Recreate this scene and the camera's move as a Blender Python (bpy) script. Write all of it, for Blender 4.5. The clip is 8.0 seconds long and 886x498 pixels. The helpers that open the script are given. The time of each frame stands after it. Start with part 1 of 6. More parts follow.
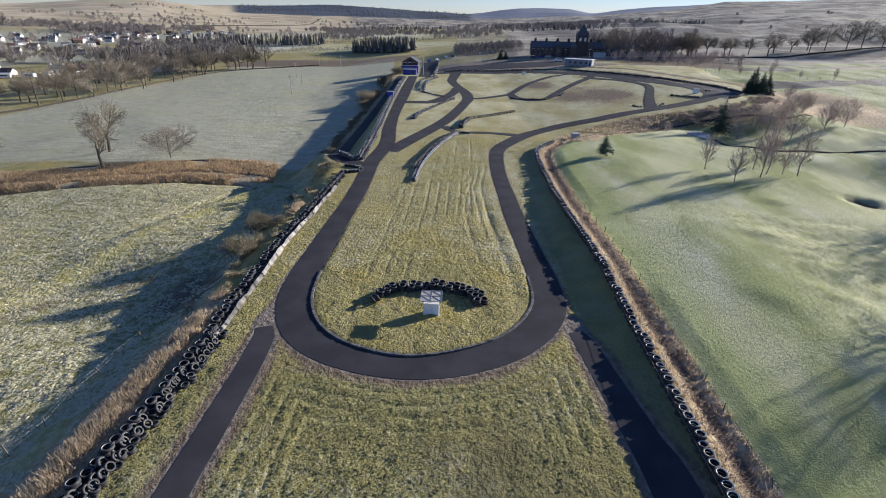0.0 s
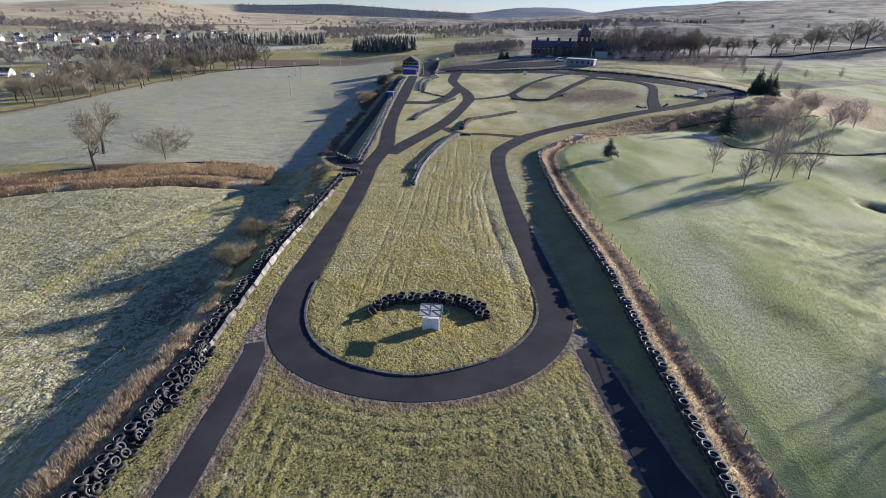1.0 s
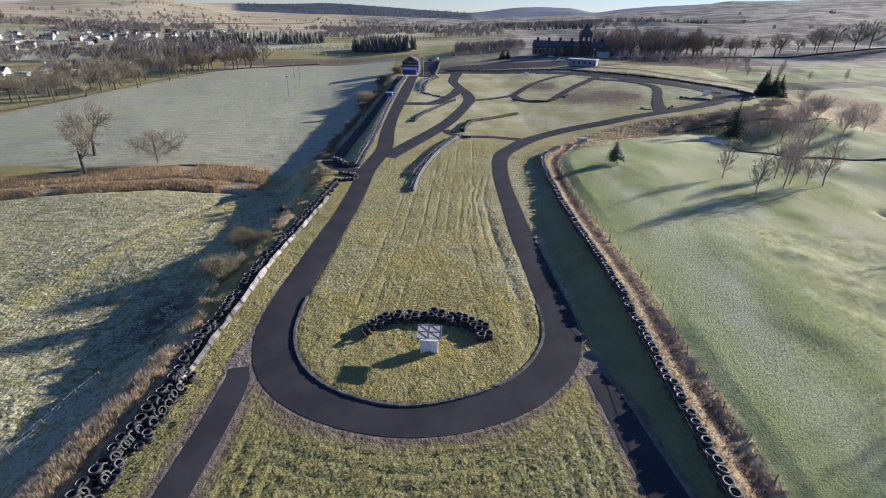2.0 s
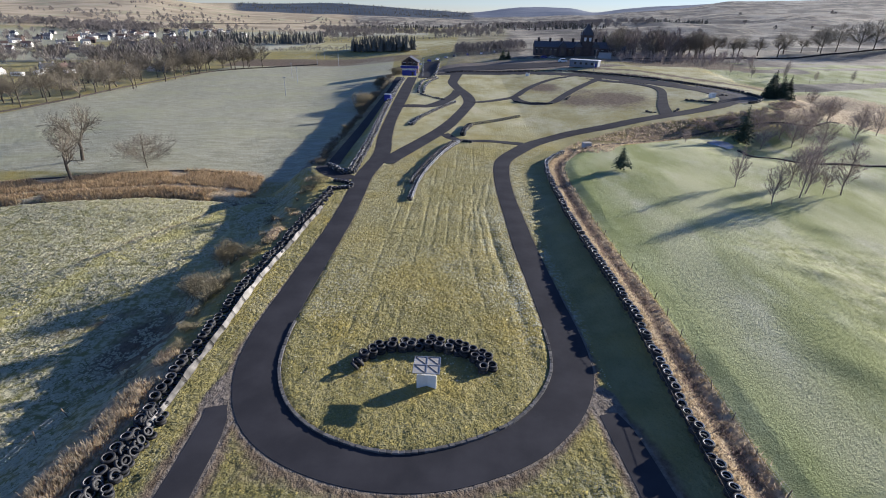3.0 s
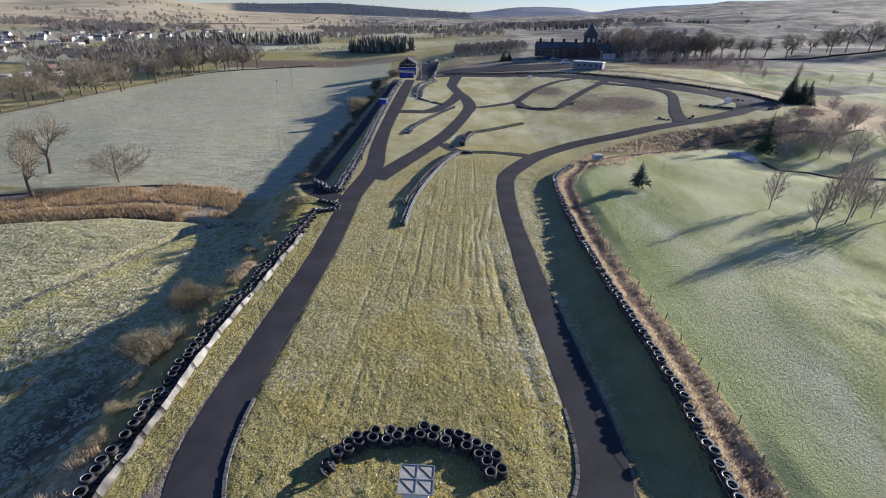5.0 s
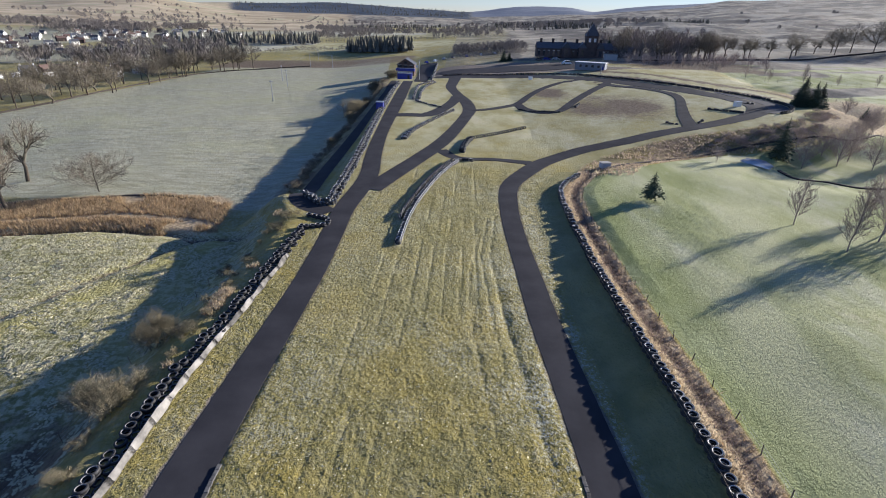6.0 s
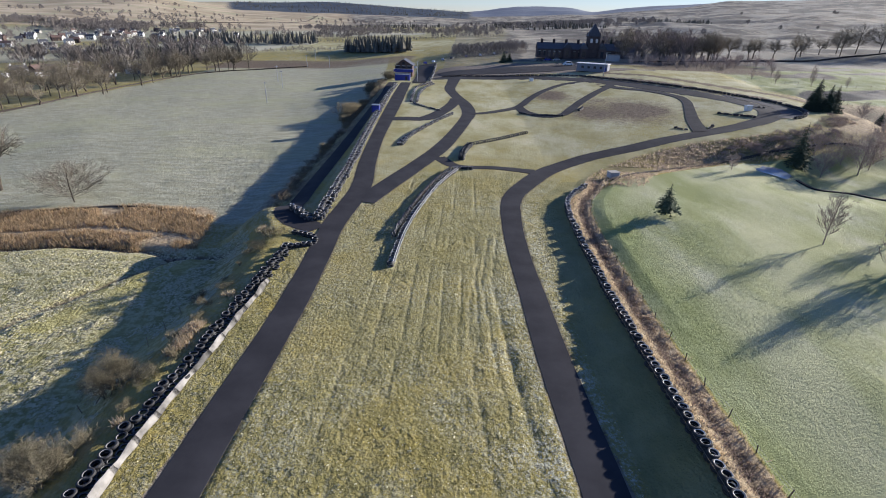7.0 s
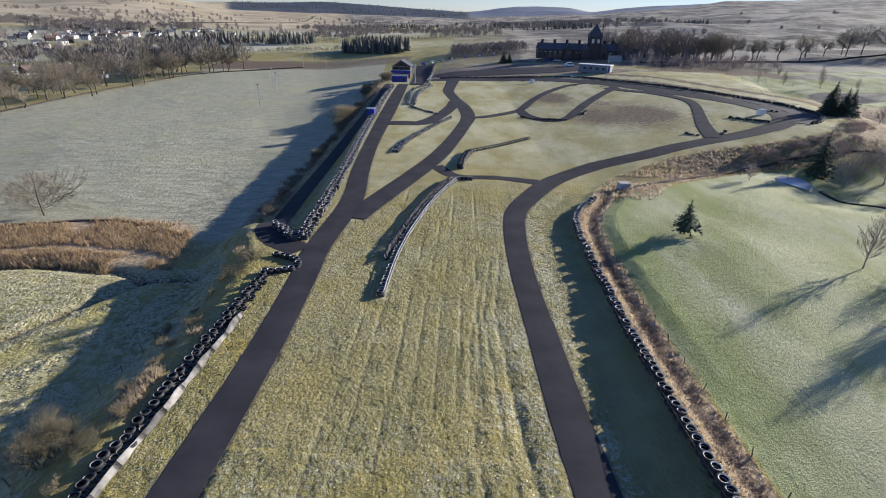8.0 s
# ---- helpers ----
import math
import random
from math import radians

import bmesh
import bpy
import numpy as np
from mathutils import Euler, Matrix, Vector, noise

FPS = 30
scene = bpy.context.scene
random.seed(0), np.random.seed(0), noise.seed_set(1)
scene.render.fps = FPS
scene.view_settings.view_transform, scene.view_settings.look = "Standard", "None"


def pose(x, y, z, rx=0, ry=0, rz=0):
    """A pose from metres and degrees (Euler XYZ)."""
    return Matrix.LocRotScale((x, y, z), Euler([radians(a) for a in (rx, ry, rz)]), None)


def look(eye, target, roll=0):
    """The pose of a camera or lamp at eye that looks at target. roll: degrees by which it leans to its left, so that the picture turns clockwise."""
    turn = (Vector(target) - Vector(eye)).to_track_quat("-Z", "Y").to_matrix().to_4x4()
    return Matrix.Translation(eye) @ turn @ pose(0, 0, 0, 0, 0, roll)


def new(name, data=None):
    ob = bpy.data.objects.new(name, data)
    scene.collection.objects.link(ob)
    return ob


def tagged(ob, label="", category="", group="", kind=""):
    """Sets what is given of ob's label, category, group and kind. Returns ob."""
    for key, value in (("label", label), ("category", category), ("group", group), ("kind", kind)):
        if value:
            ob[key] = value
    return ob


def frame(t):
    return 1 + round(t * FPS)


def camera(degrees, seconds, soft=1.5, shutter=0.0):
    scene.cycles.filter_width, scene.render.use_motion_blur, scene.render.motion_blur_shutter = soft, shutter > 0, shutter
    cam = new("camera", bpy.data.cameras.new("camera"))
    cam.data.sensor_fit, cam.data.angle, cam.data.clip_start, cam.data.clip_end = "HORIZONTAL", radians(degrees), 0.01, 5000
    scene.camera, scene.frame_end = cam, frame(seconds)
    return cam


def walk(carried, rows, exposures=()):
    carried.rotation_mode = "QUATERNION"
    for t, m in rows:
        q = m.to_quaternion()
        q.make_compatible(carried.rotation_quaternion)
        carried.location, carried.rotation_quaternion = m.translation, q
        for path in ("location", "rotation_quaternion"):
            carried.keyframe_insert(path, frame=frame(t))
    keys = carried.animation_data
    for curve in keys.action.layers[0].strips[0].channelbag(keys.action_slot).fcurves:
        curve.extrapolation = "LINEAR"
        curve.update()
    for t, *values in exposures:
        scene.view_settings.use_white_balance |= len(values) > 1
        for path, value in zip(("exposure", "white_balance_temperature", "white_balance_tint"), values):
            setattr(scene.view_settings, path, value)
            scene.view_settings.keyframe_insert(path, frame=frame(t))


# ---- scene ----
cam = camera(84.2, 8.0, soft=1.0)
PATH = [
    (0, (0.658, -1.154, 26.007), (0.598, 0.658, 25.162), 1.3),
    (0.5, (0.618, 0.045, 25.992), (0.558, 1.856, 25.145), 1.3),
    (1, (0.567, 1.484, 25.978), (0.505, 3.295, 25.131), 1.3),
    (1.5, (0.497, 3.116, 25.956), (0.435, 4.926, 25.108), 1.4),
    (3, (0.314, 9.293, 26.083), (0.254, 11.103, 25.234), 1.5),
    (3.5, (0.24, 11.578, 26.184), (0.181, 13.388, 25.334), 1.5),
    (4, (0.206, 14.167, 26.202), (0.146, 15.977, 25.353), 1.4),
    (4.2, (0.258, 15.217, 26.173), (0.197, 17.027, 25.325), 1.4),
    (5.5, (0.078, 22.338, 26.357), (0.021, 24.147, 25.507), 1.5),
    (6, (-0.004, 25.447, 26.374), (-0.059, 27.257, 25.523), 1.5),
    (6.5, (-0.013, 28.459, 26.389), (-0.067, 30.268, 25.538), 1.5),
    (7, (-0.055, 31.813, 26.387), (-0.106, 33.622, 25.536), 1.6),
    (7.5, (-0.092, 35.09, 26.348), (-0.141, 36.899, 25.498), 1.6),
    (8, (-0.117, 38.697, 26.309), (-0.164, 40.507, 25.458), 1.6),
]
walk(cam, [(t, look(eye, target, roll)) for t, eye, target, roll in PATH])

# ---------------------------------------------------------------- light
SUN_EL, SUN_AZ = radians(15.5), radians(32)  # height, and angle from +x towards +y
to_sun = Vector((math.cos(SUN_EL) * math.cos(SUN_AZ), math.cos(SUN_EL) * math.sin(SUN_AZ), math.sin(SUN_EL)))
world = bpy.data.worlds.new("winter_sky")
scene.world = world
world.use_nodes = True
sky = world.node_tree.nodes.new("ShaderNodeTexSky")
sky.sky_type, sky.sun_disc = "NISHITA", False
sky.sun_elevation, sky.sun_rotation = SUN_EL, math.pi / 2 - SUN_AZ
sky.air_density, sky.dust_density, sky.ozone_density = 1.0, 0.0, 4.5
tint = world.node_tree.nodes.new("ShaderNodeMix")
tint.data_type, tint.blend_type = "RGBA", "MULTIPLY"
tint.inputs[0].default_value = 1.0
tint.inputs[7].default_value = (0.96, 0.94, 1.22, 1)
world.node_tree.links.new(sky.outputs["Color"], tint.inputs[6])
world.node_tree.links.new(tint.outputs[2], world.node_tree.nodes["Background"].inputs["Color"])
world.node_tree.nodes["Background"].inputs["Strength"].default_value = 0.071
sun = new("sun", bpy.data.lights.new("sun", "SUN"))
sun.data.energy, sun.data.angle, sun.data.color = 5.0, radians(0.6), (1.0, 0.94, 0.875)
sun.matrix_world = look((0, 0, 300), Vector((0, 0, 300)) - to_sun)
scene.view_settings.exposure = 0.88


# ---------------------------------------------------------------- the lie of the land
def smooth(a, b, x):
    t = np.clip((np.asarray(x, float) - a) / (b - a), 0, 1)
    return t * t * (3 - 2 * t)


def lattice(ix, iy, seed):
    n = (ix.astype(np.int64) * 374761393 + iy.astype(np.int64) * 668265263 + seed * 974711) & 0x7FFFFFFF
    n = ((n ^ (n >> 13)) * 1274126177) & 0x7FFFFFFF
    return ((n ^ (n >> 16)) & 0xFFFF) / 65535.0


def vnoise(x, y, size, seed=0):
    """Smooth noise from 0 to 1 with bumps of that size."""
    x, y = np.asarray(x, float) / size, np.asarray(y, float) / size
    ix, iy = np.floor(x), np.floor(y)
    fx, fy = x - ix, y - iy
    fx, fy = fx * fx * (3 - 2 * fx), fy * fy * (3 - 2 * fy)
    a, b = lattice(ix, iy, seed), lattice(ix + 1, iy, seed)
    c, d = lattice(ix, iy + 1, seed), lattice(ix + 1, iy + 1, seed)
    return (a * (1 - fx) + b * fx) * (1 - fy) + (c * (1 - fx) + d * fx) * fy


def fbm(x, y, size, seed=0, octaves=4):
    total, amount = 0.0, 0.0
    for k in range(octaves):
        total = total + vnoise(x, y, size / 2 ** k, seed + k * 17) * 0.5 ** k
        amount += 0.5 ** k
    return total / amount


def spline(points, step):
    """A smooth line through control points, resampled evenly."""
    p = [np.array(q, float) for q in points]
    p = [2 * p[0] - p[1]] + p + [2 * p[-1] - p[-2]]
    fine = []
    for a, b, c, d in zip(p, p[1:], p[2:], p[3:]):
        for t in np.linspace(0, 1, 16, endpoint=False):
            fine.append(0.5 * (2 * b + (c - a) * t + (2 * a - 5 * b + 4 * c - d) * t * t + (3 * b - a - 3 * c + d) * t ** 3))
    fine = np.array(fine + [p[-2]])
    along = np.r_[0, np.cumsum(np.linalg.norm(np.diff(fine[:, :2], axis=0), axis=1))]
    s = np.linspace(0, along[-1], max(2, int(round(along[-1] / step)) + 1))
    return np.stack([np.interp(s, along, fine[:, k]) for k in range(fine.shape[1])], 1)


def side_of(line, x, y):
    """Signed distance from a line; to the right of its way is positive."""
    x, y = np.asarray(x, float), np.asarray(y, float)
    best, sign = np.full(x.shape, 1e18), np.zeros(x.shape)
    for (ax, ay), (bx, by) in zip(line[:-1, :2], line[1:, :2]):
        ux, uy = bx - ax, by - ay
        t = np.clip(((x - ax) * ux + (y - ay) * uy) / (ux * ux + uy * uy + 1e-9), 0, 1)
        dx, dy = x - ax - t * ux, y - ay - t * uy
        d = dx * dx + dy * dy
        near = d < best
        best = np.where(near, d, best)
        sign = np.where(near, np.sign(dx * uy - dy * ux), sign)
    return np.sqrt(best) * sign


# the edge of the golf course (a ditch runs along it) and the top of the bank on the field side
GOLF_EDGE = spline([(16.8, -60), (16.8, -30), (16.8, 0), (16.8, 26), (16.65, 50), (15.75, 66), (15.7, 84), (16.2, 101), (18, 108.5), (21.5, 115), (24.2, 121.6), (29.2, 128.7), (40.3, 136.9),
                    (47.6, 140.3), (54.5, 142.3), (61.1, 143.6), (68, 145), (76, 147.5), (87.5, 156.1), (98.8, 171.7), (103.1, 192.5), (109.2, 218.5)], 6)
FIELD_EDGE = spline([(-22.2, -60), (-22.2, -30), (-22.2, 0), (-22, 22), (-21.8, 42), (-22.4, 60), (-22, 78), (-23.5, 91), (-27.5, 100), (-28.7, 112), (-28.8, 130), (-29.6, 155), (-31, 180), (-34, 240), (-40, 290)], 6)
OLD_DITCH = spline([(-58, 44), (-55.5, 53), (-52, 67), (-47.5, 79), (-44, 85), (-40.5, 92.5)], 4)
WEST_UP = [(-24.4, 100), (-22.4, 97.4), (-20.2, 95.6), (-19.9, 99), (-20.4, 110), (-21.6, 130), (-23.2, 152), (-25.6, 190), (-27.6, 226), (-28.4, 250)]
LANE_SIDE = spline([(x - 0.9, y) for x, y in WEST_UP[3:]], 8)
AZ = [-75, -41, -31, -22, -14, -5, 0, 5.6, 10.6, 13, 16.2, 20, 25, 37, 65]
RANGE = [0, 100, 200, 300, 450, 650, 900, 1300, 2000, 3000, 4700]
FAR = [[-4, -9, -12, -14, -16, -17, -14, -8, 15, 52, 60],
       [-4, -9, -12, -14, -16, -17, -13, -4, 20, 52, 55],
       [-4, -8, -10, -12, -15, -16, -12, -5, 25, 86, 80],
       [-4, -7, -9, -10, -12, -12, -10, -7, 9, 46, 104],
       [-3, -6, -8, -9, -10, -10, -9, -7, 3, 38, 126],
       [-2, -3, -4, -4, -3, -3, -4, -2, 5, 36, 92],
       [0, 0, 0, 1, 2, 1, 0, 2, 10, 34, 80],
       [0, 0, 1, 3, 6, 7, 6, 7, 17, 44, 133],
       [0, 1, 1, 4, 8, 9, 10, 13, 26, 60, 133],
       [1, 1, 2, 5, 8, 10, 11, 16, 31, 66, 98],
       [1, 1.5, 2, 5, 8, 10, 13, 20, 40, 80, 135],
       [1.5, 1.7, 2.4, 5, 8, 10.4, 14, 23, 47, 100, 160],
       [2, 2, 3, 5, 8, 11, 16, 28, 60, 140, 180],
       [2, 2, 3, 5, 8, 12, 20, 35, 75, 150, 180],
       [2, 2, 3, 5, 9, 14, 24, 40, 80, 150, 180]]


def ease(table, grid, v):
    """Position in a table's knots, as an index and a softened fraction."""
    f = np.interp(v, grid, np.arange(len(grid)))
    i = np.clip(np.floor(f).astype(int), 0, len(grid) - 2)
    t = f - i
    return i, t * 0.5 + (t * t * (3 - 2 * t)) * 0.5


def distant(x, y):
    az, r = np.degrees(np.arctan2(x, np.maximum(y, -40) + 60)), np.hypot(x, y)
    az = np.where(r > 400, np.degrees(np.arctan2(x, np.maximum(y, 1))), az * (1 - smooth(200, 400, r)) + np.degrees(np.arctan2(x, np.maximum(y, 1))) * smooth(200, 400, r))
    t = np.array(FAR, float)
    i, fi = ease(t, AZ, az)
    j, fj = ease(t, RANGE, r)
    z = (t[i, j] * (1 - fj) + t[i, j + 1] * fj) * (1 - fi) + (t[i + 1, j] * (1 - fj) + t[i + 1, j + 1] * fj) * fi
    hills = smooth(900, 3000, r)
    rolling = smooth(10, 16, az) * smooth(400, 520, r) * (1 - smooth(1500, 2400, r))
    z = z + rolling * (fbm(x * 0.8 - y * 0.6, (x * 0.6 + y * 0.8) * 1.6, 150, 47, 3) - 0.5) * 26
    return z + hills * (fbm(x, y, 620, 5, 6) - 0.5) * 26 + smooth(350, 900, r) * (fbm(x, y, 160, 9, 3) - 0.5) * 5


def burn_y(x):
    """Where the burn runs, from the culvert into the fields."""
    return np.interp(x, [-130, -91, -74, -58, -46, -40], [80, 89, 94, 97.5, 96.5, 93.5])


def rough_golf(x, y):
    """The longer grass beyond the mown fairway."""
    return smooth(-1, 1.5, x - 36.5 + 1.5 * np.sin(y * 0.2)) * smooth(1, -3, y - 69 + 0.3 * (x - 36)) * smooth(-70, -20, y)


def height(x, y):
    """The ground's height, without its turf."""
    x, y = np.asarray(x, float), np.asarray(y, float)
    z = distant(x, y)
    d, e = side_of(GOLF_EDGE, x, y), -side_of(FIELD_EDGE, x, y)
    # the plateau of the track, which climbs towards the far bend
    plateau = 0.10 * np.clip(x - 18, 0, 62) * smooth(112, 146, y)
    bank = np.interp(d, [-4.2, -3.4, -1.0, 0.5, 1.4, 2.2, 2.8, 3.6, 5.5], [0, 0.05, 0.48, 0.84, 0.84, 0.58, 0.60, 0.86, 1.2])
    bank = bank + (0.5 * smooth(41, 50, y) * (1 - smooth(62, 78, y)) - 0.25 * smooth(76, 90, y)) * smooth(-3.6, -0.6, d) * (1 - smooth(2, 6, d))
    upper = smooth(116, 135, y)
    slope = plateau + np.interp(d, [-3, 0, 8, 12], [0, 0, -1.4, -1.4]) * smooth(20, 50, x)
    golf = 2.0 - 0.5 * smooth(90, 125, y) + (fbm(x, y, 24, 31, 3) - 0.5) * (1.7 + 3.8 * smooth(60, 100, x + 0.2 * y)) * smooth(6, 16, d)
    for hx, hy, deep in ((37.2, 56.6, 0.2), (38.6, 46.6, 0.17), (46, 70, 0.16), (30, 40, 0.12)):
        golf = golf - deep * np.exp(-(((x - hx) * 0.85 + (y - hy) * 0.53) / 1.5) ** 2 - (((y - hy) * 0.85 - (x - hx) * 0.53) / 2.6) ** 2)
        golf = golf + deep * np.exp(-(((x - hx - 2.4) * 0.85 + (y - hy - 1.5) * 0.53) / 1.6) ** 2 - (((y - hy) * 0.85 - (x - hx) * 0.53) / 3.0) ** 2)
    golf = golf - 1.5 * np.exp(-(((x - 64.5) / 2.6) ** 2 + ((y - 74.5) / 2.8) ** 2) ** 2)
    golf = golf + rough_golf(x, y) * ((fbm(x, y, 3.0, 131, 3) - 0.5) * 0.5)
    right = bank * (1 - upper) + slope * upper
    turn = smooth(0, 1, (d - 3 - 6 * upper) / (14 - 7 * upper))
    right = right * (1 - turn) + golf * turn
    dip = np.exp(-(((x - 61.6) / 5) ** 2 + ((y - 127.5) / 6.5) ** 2) ** 2)
    right = right * (1 - dip) + 0.85 * dip
    right = right + smooth(105, 125, x) * smooth(205, 235, y) * (1 - smooth(345, 365, y - 0.3 * (x - 140))) * (fbm(x * 0.53 - y * 0.85, (x * 0.85 + y * 0.53) * 1.8, 30, 37, 3) - 0.45) * 7
    right = right * (1 - smooth(120, 300, np.hypot(x, y - 100))) + z * smooth(120, 300, np.hypot(x, y - 100))
    inside = np.where(d > -4.3, right, plateau)
    inside = inside * (1 - smooth(255, 330, y)) + z * smooth(255, 330, y)
    # the service lane runs lower than the straight
    inside = inside - np.interp(-side_of(LANE_SIDE, x, y), [0.2, 1.9, 4.5, 8.5], [0, 1.0, 1.3, 2.8]) * smooth(99, 108, y) * (1 - smooth(230, 255, y)) * (x < -15)
    drop = smooth(0, 1, (e - 0.3) / (8.7 - 3.9 * smooth(98, 107, y)))
    foot = np.interp(e, [0, 9, 25, 50, 70, 110], [-2.6, -3.7, -4.9, -6.4, -7.8, -9]) + 1.8 * (1 - smooth(29, 43, y)) * (1 - smooth(25, 60, e)) - 0.9 * np.exp(-((y - 52) / 8) ** 2) * (1 - smooth(25, 45, e))
    lower = np.interp(e, [0, 9, 20, 50, 70, 110], [-3.4, -5.3, -6.0, -6.2, -7, -9])
    foot = foot * (1 - smooth(84, 98, y)) + lower * smooth(84, 98, y)
    away = np.maximum(smooth(60, 120, e), smooth(140, 230, y))
    foot = foot * (1 - away) + np.minimum(z, -2.8) * away - (fbm(x, y, 30, 3, 3) - 0.5) * 1.2
    # a burn crosses under the track
    old_ditch = side_of(OLD_DITCH, x, y)
    foot = foot - 0.75 * np.exp(-(old_ditch / 1.3) ** 2) * smooth(56, 84, y) * (y < 94) + 0.3 * np.exp(-((old_ditch - 3.5) / 2.5) ** 2) * (y < 95)
    burn = -0.7 * np.exp(-((y - burn_y(x)) / 1.2) ** 2) * smooth(3, 8, e) * (1 - smooth(75, 100, e))
    left = inside * (1 - drop) + (foot + burn) * drop
    left = left * (1 - smooth(300, 420, y)) + z * smooth(300, 420, y)
    return np.where(e > 0.3, left, inside)

# ---------------------------------------------------------------- materials
class Nodes:
    """A node material, built line by line."""

    def __init__(self, name):
        self.m = bpy.data.materials.new(name)
        self.m.use_nodes = True
        self.t = self.m.node_tree
        self.bsdf = self.t.nodes["Principled BSDF"]
        self.coord = self.t.nodes.new("ShaderNodeTexCoord")
        self.geo = self.t.nodes.new("ShaderNodeNewGeometry")

    def put(self, socket, v):
        if isinstance(v, bpy.types.NodeSocket):
            self.t.links.new(v, socket)
        elif isinstance(v, tuple) and len(v) == 3 and socket.type == "RGBA":
            socket.default_value = (*v, 1)
        else:
            socket.default_value = v

    def noise(self, scale, detail=4, rough=0.55, where=None, stretch=None):
        n = self.t.nodes.new("ShaderNodeTexNoise")
        self.put(n.inputs["Scale"], scale), self.put(n.inputs["Detail"], detail), self.put(n.inputs["Roughness"], rough)
        w = where or self.geo.outputs["Position"]
        if stretch:
            mp = self.t.nodes.new("ShaderNodeMapping")
            self.put(mp.inputs["Vector"], w)
            mp.inputs["Scale"].default_value = stretch[:3]
            mp.inputs["Rotation"].default_value = (0, 0, radians(stretch[3]) if len(stretch) > 3 else 0)
            w = mp.outputs["Vector"]
        self.put(n.inputs["Vector"], w)
        return n.outputs["Fac"]

    def voronoi(self, scale):
        n = self.t.nodes.new("ShaderNodeTexVoronoi")
        self.put(n.inputs["Scale"], scale), self.put(n.inputs["Vector"], self.geo.outputs["Position"])
        return n.outputs["Distance"]

    def ramp(self, fac, a, b):
        """0 below a, 1 above b."""
        n = self.t.nodes.new("ShaderNodeMapRange")
        n.interpolation_type = "SMOOTHSTEP"
        self.put(n.inputs["Value"], fac), self.put(n.inputs["From Min"], a), self.put(n.inputs["From Max"], b)
        return n.outputs["Result"]

    def mix(self, fac, a, b):
        n = self.t.nodes.new("ShaderNodeMix")
        n.data_type = "RGBA"
        self.put(n.inputs["Factor"], fac), self.put(n.inputs["A"] if False else n.inputs[6], a), self.put(n.inputs[7], b)
        return n.outputs[2]

    def math(self, op, a, b=0.0):
        n = self.t.nodes.new("ShaderNodeMath")
        n.operation = op
        self.put(n.inputs[0], a), self.put(n.inputs[1], b)
        return n.outputs[0]

    def attr(self, name):
        n = self.t.nodes.new("ShaderNodeAttribute")
        n.attribute_name = name
        return n.outputs["Fac"]

    def random(self):
        return self.t.nodes.new("ShaderNodeObjectInfo").outputs["Random"]

    def bump(self, height_, strength=0.5, distance=0.05):
        n = self.t.nodes.new("ShaderNodeBump")
        self.put(n.inputs["Height"], height_), self.put(n.inputs["Strength"], strength), self.put(n.inputs["Distance"], distance)
        self.put(self.bsdf.inputs["Normal"], n.outputs["Normal"])

    def done(self, colour, rough=0.8, metal=0.0, spec=0.3):
        for key, v in (("Base Color", colour), ("Roughness", rough), ("Metallic", metal), ("Specular IOR Level", spec)):
            self.put(self.bsdf.inputs[key], v)
        return self.m


def plain(name, colour, rough=0.7, metal=0.0, vary=0.25, scale=3.0, bump=0.0, spec=0.3):
    """A surface of one colour with soft stains, grain and a shade of its own for each object."""
    n = Nodes(name)
    dark = tuple(c * (1 - vary) for c in colour)
    light = tuple(min(1, c * (1 + vary * 0.6)) for c in colour)
    f = n.math("ADD", n.math("MULTIPLY", n.noise(scale, 5), 0.7), n.math("MULTIPLY", n.random(), 0.3))
    if bump:
        n.bump(n.noise(scale * 5, 3), 0.6, bump)
    return n.done(n.mix(n.ramp(f, 0.25, 0.75), dark, light), rough, metal, spec)


def leafy(name, colour, vary=0.4, scale=0.9, through_=0.5):
    """Thin dry blades, which let light through."""
    n = Nodes(name)
    dark = tuple(c * (1 - vary) for c in colour)
    f = n.math("ADD", n.math("MULTIPLY", n.noise(scale, 4), 0.6), n.math("MULTIPLY", n.t.nodes.new("ShaderNodeNewGeometry").outputs["Random Per Island"], 0.4))
    c = n.mix(n.ramp(f, 0.25, 0.75), dark, tuple(min(1, v * (1 + vary * 0.5)) for v in colour))
    n.done(c, 0.9, 0.0, 0.1)
    glow, both = n.t.nodes.new("ShaderNodeBsdfTranslucent"), n.t.nodes.new("ShaderNodeMixShader")
    n.put(glow.inputs["Color"], c)
    both.inputs["Fac"].default_value = through_
    n.t.links.new(n.bsdf.outputs[0], both.inputs[1])
    n.t.links.new(glow.outputs[0], both.inputs[2])
    n.t.links.new(both.outputs[0], n.t.nodes["Material Output"].inputs["Surface"])
    return n.m


